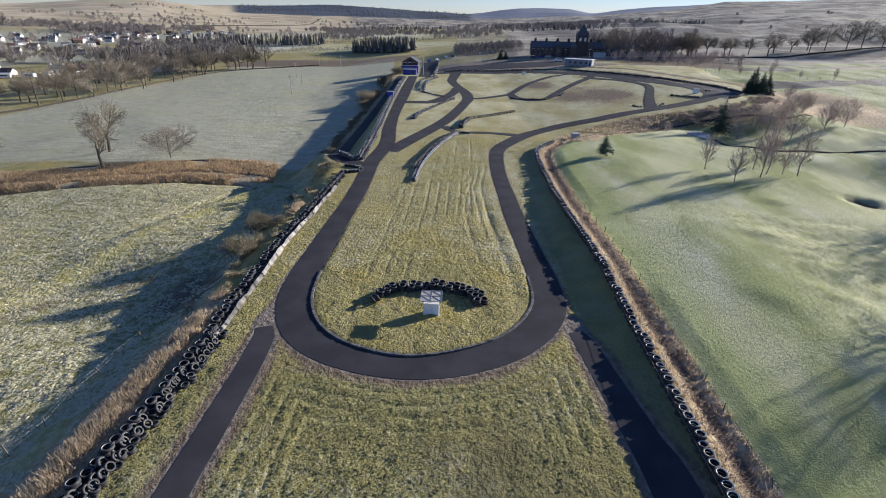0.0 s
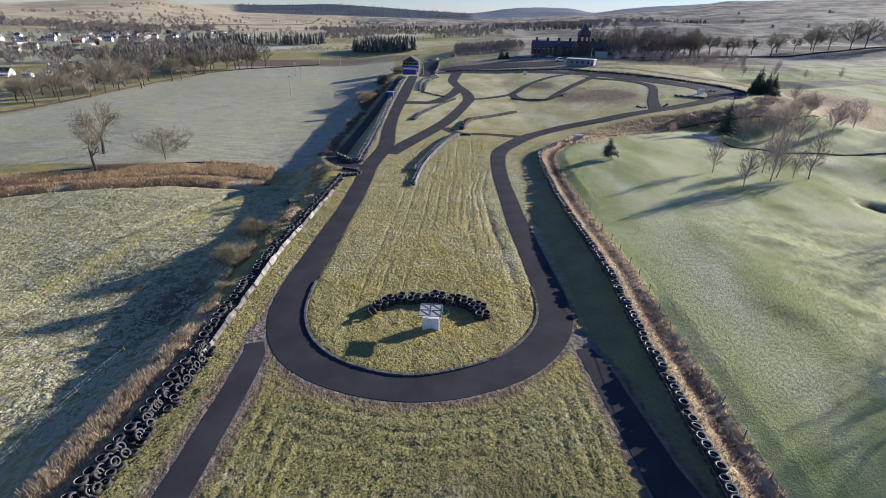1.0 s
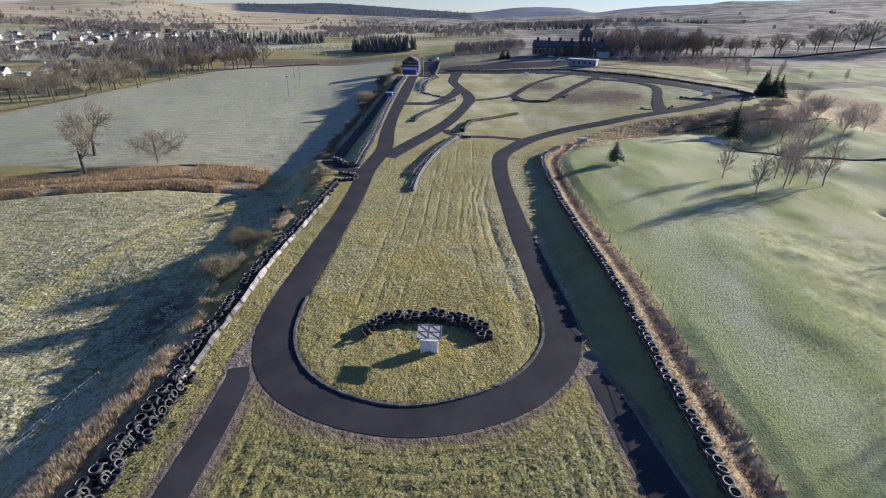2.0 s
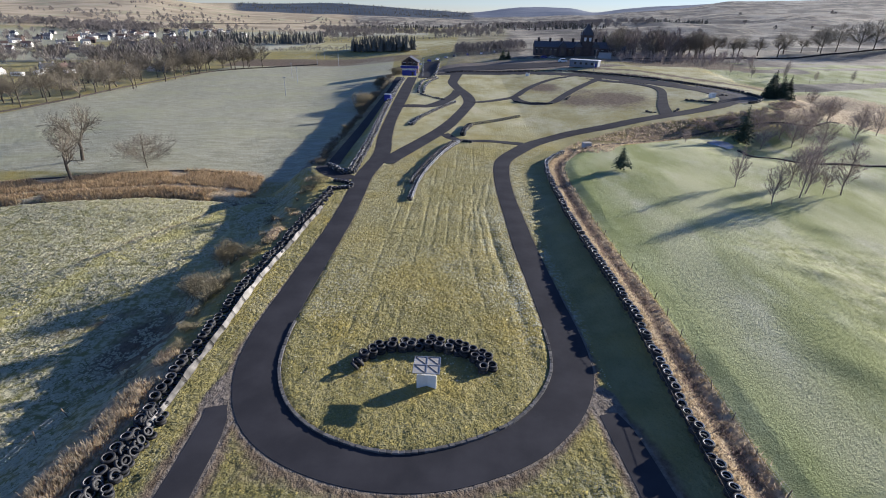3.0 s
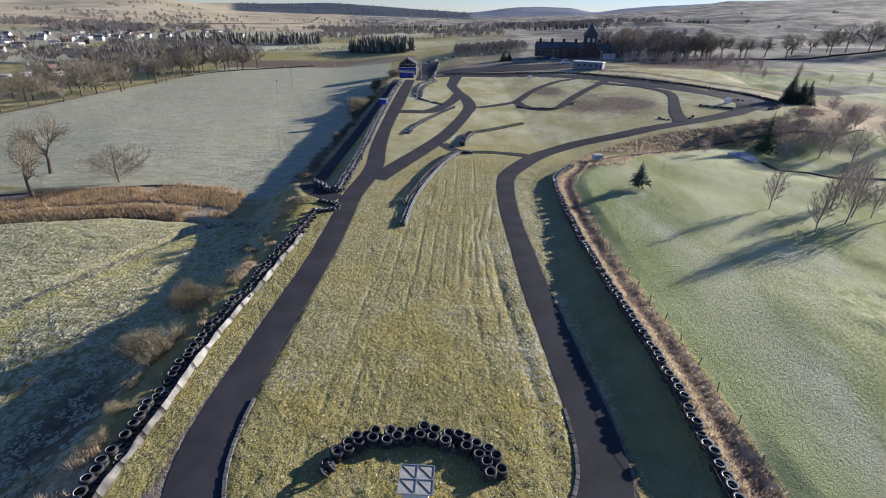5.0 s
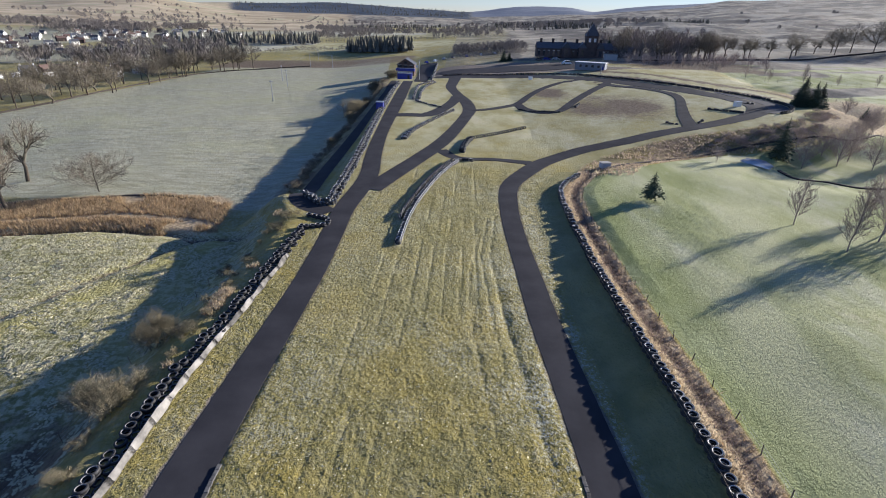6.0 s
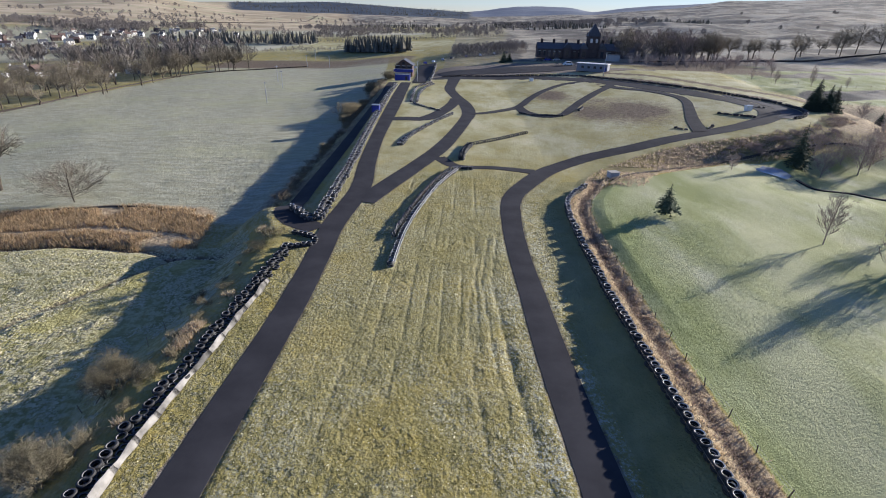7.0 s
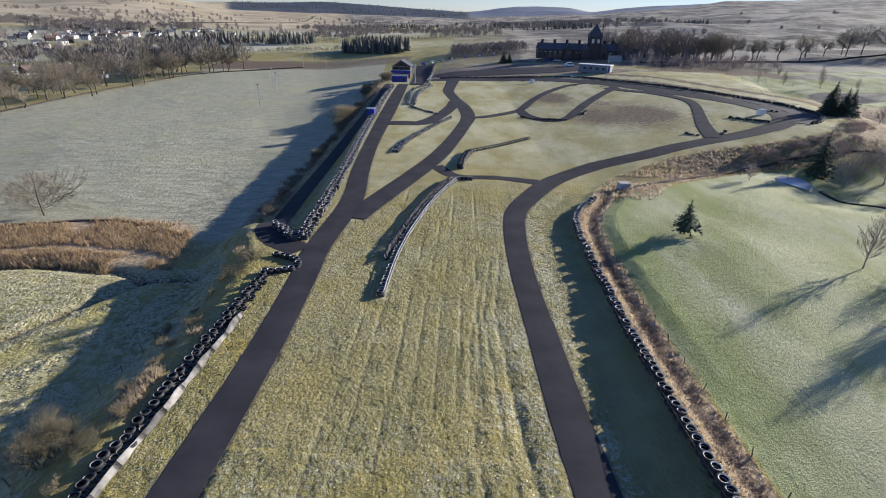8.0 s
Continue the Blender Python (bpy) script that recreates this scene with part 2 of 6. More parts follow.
def ground_material():
    n = Nodes("turf")
    big, mid = n.noise(0.035, 4), n.noise(0.35, 4)
    tuft = n.noise(2.6, 5, 0.7)
    fine = n.noise(9, 3, 0.7)
    crumple = n.noise(2.5, 2.5, 0.5, stretch=(1.15, 0.85, 1, 32))
    lines = n.noise(1.0, 4, 0.65, stretch=(2.6, 0.10, 1, 2))
    # rough mown turf round the track, with frost on the tufts
    green = n.mix(n.ramp(mid, 0.3, 0.7), (0.24, 0.212, 0.078), (0.32, 0.277, 0.11))
    green = n.mix(n.math("MULTIPLY", n.ramp(n.noise(0.12, 3), 0.45, 0.65), 0.6), green, (0.40, 0.305, 0.075))
    green = n.mix(n.math("MULTIPLY", n.ramp(lines, 0.50, 0.66), 0.3), green, (0.25, 0.226, 0.095))
    green = n.mix(n.math("MULTIPLY", n.ramp(tuft, 0.5, 0.75), 0.4), green, (0.37, 0.325, 0.145))
    # faint dark gaps among the tufts, shade put into the colour
    green = n.mix(n.math("MULTIPLY", n.ramp(n.noise(3.4, 3, 0.6), 0.45, 0.34), 0.3), green, (0.23, 0.21, 0.10))
    furrow = n.attr("rut")
    green = n.mix(n.math("MULTIPLY", furrow, 0.42), green, (0.14, 0.125, 0.055))
    # nearer turf darker and greener: shaded sides of its blades put into the colour
    green = n.mix(n.math("MULTIPLY", n.attr("near_shade"), 0.75), green, n.mix(n.ramp(tuft, 0.35, 0.7), (0.17, 0.165, 0.07), (0.285, 0.265, 0.12)))
    frost = n.math("MULTIPLY", n.ramp(n.math("ADD", tuft, n.math("MULTIPLY", mid, 0.4)), 0.62, 0.82), n.attr("frost"))
    turf = n.mix(frost, green, (0.52, 0.52, 0.44))
    # pasture below the bank: coarse pale tussocks
    clump = n.ramp(n.noise(1.3, 5, 0.72), 0.42, 0.60)
    field = n.mix(clump, (0.21, 0.20, 0.08), (0.50, 0.465, 0.30))
    field = n.mix(n.math("MULTIPLY", n.ramp(big, 0.4, 0.65), 0.5), field, (0.45, 0.40, 0.18))
    # lawn field tones cooled a little: haze put into the colour
    smoothfield = n.mix(n.ramp(n.noise(0.9, 4, stretch=(0.22, 0.9, 1, 6)), 0.3, 0.75), (0.33, 0.325, 0.225), (0.49, 0.47, 0.355))
    smoothfield = n.mix(n.math("MULTIPLY", n.ramp(n.noise(2.2, 5, 0.7), 0.55, 0.4), 0.45), smoothfield, (0.20, 0.195, 0.13))
    smoothfield = n.mix(n.math("MULTIPLY", n.ramp(n.noise(0.045, 5, 0.6, stretch=(0.5, 1, 1, 8)), 0.45, 0.65), 0.45), smoothfield, (0.40, 0.395, 0.23))
    smoothfield = n.mix(n.math("MULTIPLY", n.attr("hoar_and_lit"), 0.75), smoothfield, (0.55, 0.52, 0.38))
    # close-mown golf turf under melting frost
    sweep = n.noise(0.12, 5, 0.5, stretch=(1, 0.32, 1, 32))
    golf = n.mix(n.ramp(sweep, 0.36, 0.62), (0.27, 0.295, 0.12), (0.44, 0.44, 0.255))
    golf = n.mix(n.math("MULTIPLY", n.ramp(n.noise(0.16, 6, 0.6, stretch=(1, 0.45, 1, 30)), 0.5, 0.72), 0.6), golf, (0.57, 0.56, 0.40))
    golf = n.mix(n.math("MULTIPLY", n.ramp(tuft, 0.45, 0.8), 0.3), golf, (0.19, 0.23, 0.08))
    golf = n.mix(n.math("MULTIPLY", n.attr("long_grass"), 0.75), golf, n.mix(n.ramp(n.noise(1.1, 5, 0.7, stretch=(1, 0.6, 1, 30)), 0.38, 0.62), (0.26, 0.28, 0.10), (0.52, 0.50, 0.29)))
    golf = n.mix(n.math("MULTIPLY", n.attr("verge"), 0.7), golf, n.mix(n.ramp(mid, 0.3, 0.7), (0.22, 0.26, 0.085), (0.31, 0.345, 0.14)))
    reed = n.mix(n.ramp(n.noise(1.8, 4), 0.3, 0.7), (0.34, 0.25, 0.15), (0.60, 0.47, 0.30))
    # moor tones also cooled, with some distance haze in the colour
    moor = n.mix(n.ramp(n.noise(0.02, 6, 0.7, stretch=(1, 0.5, 1, 10)), 0.38, 0.60), (0.15, 0.13, 0.105), (0.38, 0.345, 0.27))
    # dark patches imitate the hillside's shade, put into the moor's colour
    moor = n.mix(n.math("MULTIPLY", n.ramp(n.noise(0.008, 6, 0.65, stretch=(1, 0.45, 1)), 0.50, 0.55), 0.7), moor, (0.095, 0.092, 0.085))
    moor = n.mix(n.math("MULTIPLY", n.ramp(n.noise(0.012, 5, 0.65, stretch=(0.5, 1, 1)), 0.56, 0.62), 0.65), moor, (0.56, 0.48, 0.35))
    # bare earth colour, also laid where shade is painted on the ground
    dirt_and_shade = n.mix(n.ramp(n.noise(1.2, 5, 0.7), 0.3, 0.7), (0.10, 0.074, 0.05), (0.225, 0.175, 0.125))
    tar = n.mix(n.ramp(n.noise(0.8, 5), 0.3, 0.7), (0.055, 0.055, 0.058), (0.10, 0.098, 0.096))
    # far forest ridge, with the haze of distance put into its colour as blue
    hazy_forest = n.mix(n.ramp(n.noise(0.004, 6, 0.6), 0.3, 0.7), (0.040, 0.055, 0.078), (0.075, 0.095, 0.12))
    edge = n.math("MULTIPLY", n.math("SUBTRACT", n.noise(0.8, 4, 0.65), 0.5), 0.9)

    def over(base, name, colour, wide=0.25):
        return n.mix(n.ramp(n.math("ADD", n.attr(name), edge), 0.5 - wide, 0.5 + wide), base, colour)

    turf = n.mix(n.math("MULTIPLY", n.attr("dark_patch"), 0.85), turf, n.mix(n.ramp(mid, 0.3, 0.7), (0.105, 0.095, 0.045), (0.17, 0.15, 0.07)))
    turf = n.mix(n.math("MULTIPLY", n.attr("hoar_and_lit"), 0.8), turf, n.mix(n.ramp(n.noise(0.09, 6, 0.68, stretch=(1, 0.5, 1, 35)), 0.36, 0.62), (0.32, 0.29, 0.13), (0.52, 0.49, 0.32)))
    # east bank: its shade painted in as a darker, bluer green
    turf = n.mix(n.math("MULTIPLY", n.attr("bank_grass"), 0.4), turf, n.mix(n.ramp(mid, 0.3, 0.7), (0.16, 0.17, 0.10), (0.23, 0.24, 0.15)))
    c = over(turf, "field", field)
    c = over(c, "lawn", smoothfield)
    c = n.mix(n.math("MULTIPLY", n.attr("mead"), 0.8), c, n.mix(n.ramp(mid, 0.3, 0.7), (0.36, 0.32, 0.10), (0.46, 0.41, 0.16)))
    c = over(c, "golf", golf, 0.15)
    c = over(c, "moor", moor, 0.3)
    fell = n.mix(n.ramp(n.noise(0.012, 6, 0.65, stretch=(0.6, 1, 1)), 0.35, 0.65), (0.36, 0.29, 0.19), (0.58, 0.48, 0.33))
    fell = n.mix(n.math("MULTIPLY", n.ramp(n.noise(0.006, 5, 0.6), 0.55, 0.6), 0.5), fell, (0.40, 0.40, 0.24))
    c = over(c, "fell", fell, 0.3)
    c = over(c, "reed", reed)
    c = over(c, "dirt_and_shade", dirt_and_shade, 0.3)
    c = over(c, "gravel_and_shade", n.mix(n.ramp(n.noise(1.5, 5, 0.7), 0.3, 0.7), (0.13, 0.11, 0.092), (0.27, 0.23, 0.19)), 0.2)
    c = over(c, "tar", tar, 0.1)
    # far hills in blue-grey: distance haze painted into the base colour
    hazy_hill = n.mix(n.ramp(n.noise(0.003, 6, 0.6), 0.35, 0.65), (0.12, 0.15, 0.20), (0.21, 0.23, 0.27))
    c = over(c, "hazy_hill", hazy_hill, 0.2)
    c = over(c, "hazy_forest", hazy_forest, 0.2)
    rough_ = n.math("SUBTRACT", 1.0, n.math("MAXIMUM", n.math("MAXIMUM", n.attr("golf"), n.attr("lawn")), n.attr("field")))
    swell = n.math("MULTIPLY", n.noise(0.5, 5, 0.65, stretch=(0.6, 1.2, 1, 8)), n.math("MULTIPLY", n.math("MAXIMUM", n.attr("lawn"), n.attr("field")), 1.3))
    swell = n.math("ADD", swell, n.math("MULTIPLY", n.noise(0.45, 4, 0.6, stretch=(1.2, 0.5, 1, 32)), n.math("MULTIPLY", n.attr("golf"), 0.5)))
    low = n.math("SUBTRACT", 1.0, n.math("MULTIPLY", n.attr("golf"), 0.1))
    low = n.math("MULTIPLY", low, n.math("SUBTRACT", 1.0, n.math("MULTIPLY", n.attr("tar"), 0.85)))
    lumps = n.math("ADD", n.math("ADD", n.math("MULTIPLY", crumple, n.math("SUBTRACT", 1.0, n.math("MULTIPLY", n.math("MAXIMUM", n.attr("golf"), n.math("MAXIMUM", n.attr("lawn"), n.attr("hoar_and_lit"))), 0.7))), n.math("MULTIPLY", tuft, 0.5)), n.math("MULTIPLY", fine, 0.42))
    lumps = n.math("ADD", lumps, n.math("MULTIPLY", lines, n.math("MULTIPLY", rough_, 0.25)))
    lumps = n.math("SUBTRACT", n.math("ADD", lumps, swell), n.math("MULTIPLY", furrow, 0.25))
    n.bump(n.math("MULTIPLY", lumps, low), 1.0, 0.30)
    return n.done(c, 0.95, 0.0, 0.12)


def asphalt_material(name, lift=1.0):
    n = Nodes(name)
    worn = n.noise(0.25, 5, 0.6)
    grain = n.noise(22, 3, 0.7)
    c = n.mix(n.ramp(worn, 0.3, 0.72), tuple(v * lift for v in (0.033, 0.033, 0.038)), tuple(v * lift for v in (0.052, 0.051, 0.057)))
    c = n.mix(n.math("MULTIPLY", n.ramp(grain, 0.5, 0.8), 0.5), c, tuple(v * lift for v in (0.066, 0.061, 0.059)))
    c = n.mix(n.math("MULTIPLY", n.ramp(n.noise(0.9, 5, 0.7), 0.62, 0.75), 0.2), c, (0.10, 0.094, 0.086))
    n.bump(grain, 0.35, 0.01)
    return n.done(c, n.mix(worn, (0.85, 0.85, 0.85), (0.95, 0.95, 0.95)), 0.0, 0.08)


def tyre_material(name="tyre_rubber", hoar_=0.28):
    n = Nodes(name)
    frosty = n.ramp(n.noise(3.5, 4, 0.6), 0.45, 0.75)
    c = n.mix(n.random(), (0.016, 0.016, 0.018), (0.034, 0.033, 0.034))
    c = n.mix(n.math("MULTIPLY", frosty, hoar_), c, (0.22, 0.22, 0.225) if hoar_ < 0.5 else (0.34, 0.34, 0.345))
    n.bump(n.noise(18, 3), 0.4, 0.02)
    return n.done(c, 0.62, 0.0, 0.35)


TURF = ground_material()
ASPHALT = asphalt_material("asphalt")
OLD_ASPHALT = asphalt_material("old_asphalt", 1.7)
TYRE = tyre_material()
GREY_TYRE = tyre_material("frosted_rubber", 0.85)
RIM = plain("frosted_bead", (0.72, 0.72, 0.72), 0.6, vary=0.5, scale=2.0)
DULL_RIM = plain("worn_bead", (0.22, 0.22, 0.225), 0.6, vary=0.6, scale=2.0)
TAN_STRIP = plain("pale_board", (0.27, 0.255, 0.235), 0.85, vary=0.8, scale=0.9)
CONCRETE = plain("concrete", (0.36, 0.34, 0.31), 0.9, vary=0.35, scale=1.5, bump=0.01)
KERB = plain("kerb_block", (0.13, 0.125, 0.12), 0.9, vary=0.5, scale=2.5, bump=0.02)
WHITE = plain("white_paint", (0.78, 0.78, 0.77), 0.6, vary=0.12)
CABIN = plain("cabin_cladding", (0.18, 0.20, 0.24), 0.6, vary=0.15)
GREYPAINT = plain("grey_cladding", (0.40, 0.41, 0.43), 0.6, vary=0.15)
BLUE = plain("blue_paint", (0.035, 0.05, 0.30), 0.5, vary=0.3)
BRICK = plain("brown_brick", (0.085, 0.058, 0.05), 0.9, vary=0.35, scale=1.5, bump=0.02)
SANDSTONE = plain("red_sandstone", (0.085, 0.064, 0.06), 0.9, vary=0.4, scale=0.6, bump=0.03)
SLATE = plain("slate", (0.085, 0.088, 0.10), 0.6, vary=0.35, scale=1.2, bump=0.02)
TILE = plain("brown_roof", (0.15, 0.10, 0.085), 0.85, vary=0.35, scale=1.0)
RENDER = plain("pale_harling", (0.70, 0.68, 0.64), 0.9, vary=0.2, scale=0.8)
DARKGLASS = plain("window_glass", (0.03, 0.035, 0.045), 0.12, vary=0.2, spec=0.6)
STEEL = plain("galvanised_steel", (0.45, 0.46, 0.47), 0.45, 0.7, vary=0.2)
POST = plain("weathered_post", (0.23, 0.18, 0.13), 0.9, vary=0.35, scale=4)
BARK = plain("bark", (0.105, 0.085, 0.065), 0.95, vary=0.4, scale=3, bump=0.02)
TWIG = plain("twigs", (0.20, 0.172, 0.13), 0.95, vary=0.3, scale=1.0)
PALETWIG = plain("pale_twigs", (0.36, 0.29, 0.25), 0.95, vary=0.3, scale=1.0)
HEDGETWIG = plain("hedge_twigs", (0.17, 0.148, 0.11), 0.95, vary=0.35, scale=0.5)
OLIVETWIG = plain("olive_twigs", (0.215, 0.185, 0.12), 0.95, vary=0.35, scale=1.0)
NEEDLE = plain("spruce_needles", (0.060, 0.080, 0.046), 0.9, vary=0.45, scale=1.2)
PINE = plain("pine_needles", (0.085, 0.11, 0.062), 0.9, vary=0.4, scale=1.2)
FARWOOD = plain("winter_wood", (0.24, 0.212, 0.19), 0.95, vary=0.35, scale=0.05)
FARFIR = plain("fir_wood", (0.115, 0.11, 0.09), 0.95, vary=0.4, scale=0.05)
STRAW = leafy("dead_reed", (0.62, 0.50, 0.345), 0.3, through_=0.6)
RUSSET = leafy("russet_bracken", (0.38, 0.30, 0.25), 0.45)
STALK = leafy("ditch_stalks", (0.34, 0.26, 0.215), 0.4)
TAWNY = leafy("tawny_rushes", (0.50, 0.37, 0.225), 0.45, scale=0.5, through_=0.45)
BLADE = leafy("grass_blades", (0.36, 0.305, 0.11), 0.14, through_=0.28)
# darker copy of grass_blades for the near turf, with shade put into it
GREENBLADE = leafy("green_blades", (0.255, 0.232, 0.092), 0.16, through_=0.28)
FROSTBLADE = leafy("frosted_blades", (0.58, 0.535, 0.35), 0.18, through_=0.2)
SAND = plain("wet_sand", (0.20, 0.17, 0.13), 0.9, vary=0.3)
PEAT = plain("peat_cut", (0.05, 0.042, 0.036), 0.95, vary=0.4, scale=0.1)


def water_material():
    n = Nodes("water")
    n.bump(n.noise(1.5, 3), 0.15, 0.02)
    return n.done((0.03, 0.04, 0.045), 0.06, 0.0, 0.5)


WATER = water_material()
ICE = plain("thin_ice", (0.34, 0.38, 0.43), 0.15, vary=0.3, scale=0.4, spec=0.5)


# ---------------------------------------------------------------- building helpers
def mesh_of(name, verts, faces, materials, slots=None, flat=False):
    me = bpy.data.meshes.new(name)
    me.from_pydata([tuple(v) for v in verts], [], [tuple(f) for f in faces])
    for m in materials if isinstance(materials, (list, tuple)) else [materials]:
        me.materials.append(m)
    if slots is not None:
        me.polygons.foreach_set("material_index", np.array(slots, dtype=np.int32))
    me.polygons.foreach_set("use_smooth", np.full(len(me.polygons), not flat))
    me.update()
    return me


def part(name, bm, material, parent, label=""):
    """Links a bmesh or a mesh as one part under a thing or a part."""
    if isinstance(bm, bmesh.types.BMesh):
        me = bpy.data.meshes.new(name)
        bm.to_mesh(me)
        bm.free()
        me.materials.append(material)
    else:
        me = bm
    ob = new(name, me)
    ob.parent = parent
    return tagged(ob, label)


def thing(name, label, category, group="", at=(0, 0, 0), turn=0.0):
    ob = tagged(new(name), label, category, group)
    ob.empty_display_size = 0.2
    ob.location, ob.rotation_euler = at, (0, 0, radians(turn))
    return ob


def box(x0, x1, y0, y1, z0, z1, bevel=0.0):
    bm = bmesh.new()
    bmesh.ops.create_cube(bm, size=1, matrix=Matrix.Translation(((x0 + x1) / 2, (y0 + y1) / 2, (z0 + z1) / 2)) @ Matrix.Diagonal((x1 - x0, y1 - y0, z1 - z0, 1)))
    if bevel:
        bmesh.ops.bevel(bm, geom=bm.edges[:], offset=bevel, segments=1, affect="EDGES")
    return bm


def rod(a, b, r0, r1=None, sides=8):
    a, b, r1 = Vector(a), Vector(b), r0 if r1 is None else r1
    bm = bmesh.new()
    m = Matrix.Translation((a + b) / 2) @ (b - a).to_track_quat("Z", "Y").to_matrix().to_4x4()
    bmesh.ops.create_cone(bm, cap_ends=True, segments=sides, radius1=r0, radius2=r1, depth=(b - a).length, matrix=m)
    return bm


def prism(outline, x0, x1):
    """An outline of (y, z) drawn out along x."""
    bm = bmesh.new()
    a = [bm.verts.new((x0, y, z)) for y, z in outline]
    b = [bm.verts.new((x1, y, z)) for y, z in outline]
    bm.faces.new(a[::-1]), bm.faces.new(b)
    for i in range(len(a)):
        j = (i + 1) % len(a)
        bm.faces.new((a[i], a[j], b[j], b[i]))
    bmesh.ops.recalc_face_normals(bm, faces=bm.faces[:])
    return bm


rng = np.random.default_rng(7)

# ---------------------------------------------------------------- roads: centre line and width
ROADS = {
    "track": [(-25.3, 262, 4.4), (-23.8, 228, 4.6), (-22.0, 190, 4.3), (-20.2, 152, 3.3), (-18.5, 129, 3.4), (-16.6, 111, 3.5), (-17.2, 95, 3.2), (-16.7, 85, 3.0),
              (-16.3, 74.5, 3.0), (-16.3, 66, 2.95), (-16.4, 56, 3.1), (-16.3, 45, 3.3), (-15.2, 39.2, 3.4), (-12.6, 34.9, 3.4), (-8.6, 32.3, 3.1), (-3.5, 31.2, 2.9),
              (1.5, 32.2, 3.2), (6.2, 35.0, 3.3), (9.4, 39.5, 3.4), (10.4, 44.5, 3.2), (9.8, 54, 3.0), (8.85, 66, 2.95), (8.35, 77, 2.8), (7.9, 87, 2.75), (7.9, 97.5, 2.9),
              (8.8, 108, 3.2), (12.2, 116.5, 3.6), (17.6, 126, 3.8), (25.6, 133.6, 4), (32.1, 137.3, 4.1),
              (38.6, 140.3, 4.3), (46.4, 144.4, 4.5), (54, 147.5, 4.7), (61.2, 150.4, 4.9), (68.6, 154, 5.1), (74.6, 158, 5.4),
              (79.4, 163.4, 5.8), (82.3, 170, 6), (82.8, 178, 6), (81.8, 187, 6.4), (79.4, 197, 7.2), (76.2, 207.5, 8), (72, 219.5, 8.2), (67.2, 232, 8.4), (61.8, 245, 8.6), (55, 257, 8.8), (46.5, 268.5, 9.2), (34, 279.5, 9.9), (16.3, 285, 11), (-14, 285, 12)],
    "run_off": [(79.5, 158.6, 2.5), (85, 164.4, 4.6), (88.4, 172, 5.4), (88.9, 181, 5.2), (87, 191, 4), (84.4, 200, 2)],
    "track_link": [(-14.6, 104, 3.2), (-12.9, 111, 3.8), (-8.4, 126, 3.8), (-4.6, 140, 3.8), (-1.8, 155, 3.6), (1.0, 174, 3.6), (2.4, 188, 4.2), (1.0, 206, 4.4), (-2.0, 222, 4.2), (-5.0, 243, 4.4), (-4.6, 262, 5.0), (-4, 279, 6)],
    "track_chicane": [(-21, 174, 5.0), (-15.5, 175.5, 5.0), (-10.3, 176.5, 5.0), (-6.0, 189, 4.2), (-3.0, 205, 4.0), (-2.2, 217, 4.0)],
    "track_infield": [(1.5, 186, 2.6), (7.3, 188.6, 2.6), (14.3, 195.7, 2.8), (19.7, 203.3, 3), (25.1, 218.8, 3), (32.7, 236.1, 3.1), (42.8, 250.8, 3.3), (51.7, 255.2, 3.4), (59.5, 256.6, 3.8)],
    "track_loop": [(19, 201.2, 3), (20.4, 190.9, 3), (25, 181.9, 3), (30.3, 182.9, 2.9), (35.2, 193, 3.1), (40.8, 205.2, 3.3), (49.2, 221.3, 3.4), (57, 234.6, 3.6), (61.8, 246.3, 3.7)],
    "track_arc": [(56.2, 237.7, 3.8), (60.1, 227.5, 3.6), (65.2, 219.7, 3.5), (68.4, 210.2, 2.8), (70.2, 199.5, 2.7), (68.7, 189.3, 2.7), (64.7, 177.2, 2.8), (60, 163.5, 3.2), (56.3, 149.9, 3.4)],
    "track_cross": [(-4.4, 133, 3.0), (-0.5, 126.6, 2.4), (7.2, 126.4, 2.2), (14.5, 124.5, 3.0)],
    "slip_road_west": [(-16.9, 36.2, 1.5), (-16.3, 33.6, 2.0), (-16.0, 26, 2.1), (-15.9, 18, 2.15), (-15.9, 2, 2.15)],
    "slip_road_east": [(11.9, 37.4, 1.4), (12.4, 35.4, 1.9), (13.2, 30, 2.1), (14.0, 24, 2.4), (14.5, 20, 2.8), (15.0, 2, 2.8)],
    "service_lane": [(-19.0, 92.6, 3.0), (-23.2, 96, 4.0), (-25.6, 101, 4.0), (-26.4, 112, 3.3), (-27.2, 150, 2.8), (-28.8, 190, 2.7), (-30.7, 235, 2.7), (-31, 262, 4)],
    "start_straight": [(-19.5, 262, 6), (-20.5, 290, 7), (-22, 330, 9), (-24, 385, 11)],
    "car_park": [(-12, 306, 20), (14, 309, 22), (39.8, 310.9, 23.9), (61.7, 316.8, 23.9)],
}
LINES = {k: spline(v, 1.0 if k in ("track", "track_link") else 1.5) for k, v in ROADS.items()}


def road_gap(x, y):
    """Distance beyond the nearest road's edge (negative on the road)."""
    gap = np.full(np.shape(x), 1e9)
    for name, line in LINES.items():
        pts = line[::3] if len(line) > 30 else line
        for a, b in zip(pts[:-1], pts[1:]):
            ux, uy = b[0] - a[0], b[1] - a[1]
            near = (np.abs(x - a[0]) < 40) & (np.abs(y - a[1]) < 40)
            if not near.any():
                continue
            xs, ys = x[near], y[near]
            t = np.clip(((xs - a[0]) * ux + (ys - a[1]) * uy) / (ux * ux + uy * uy + 1e-9), 0, 1)
            d = np.hypot(xs - a[0] - t * ux, ys - a[1] - t * uy) - (a[2] + (b[2] - a[2]) * t) / 2
            gap[near] = np.minimum(gap[near], d)
    return gap


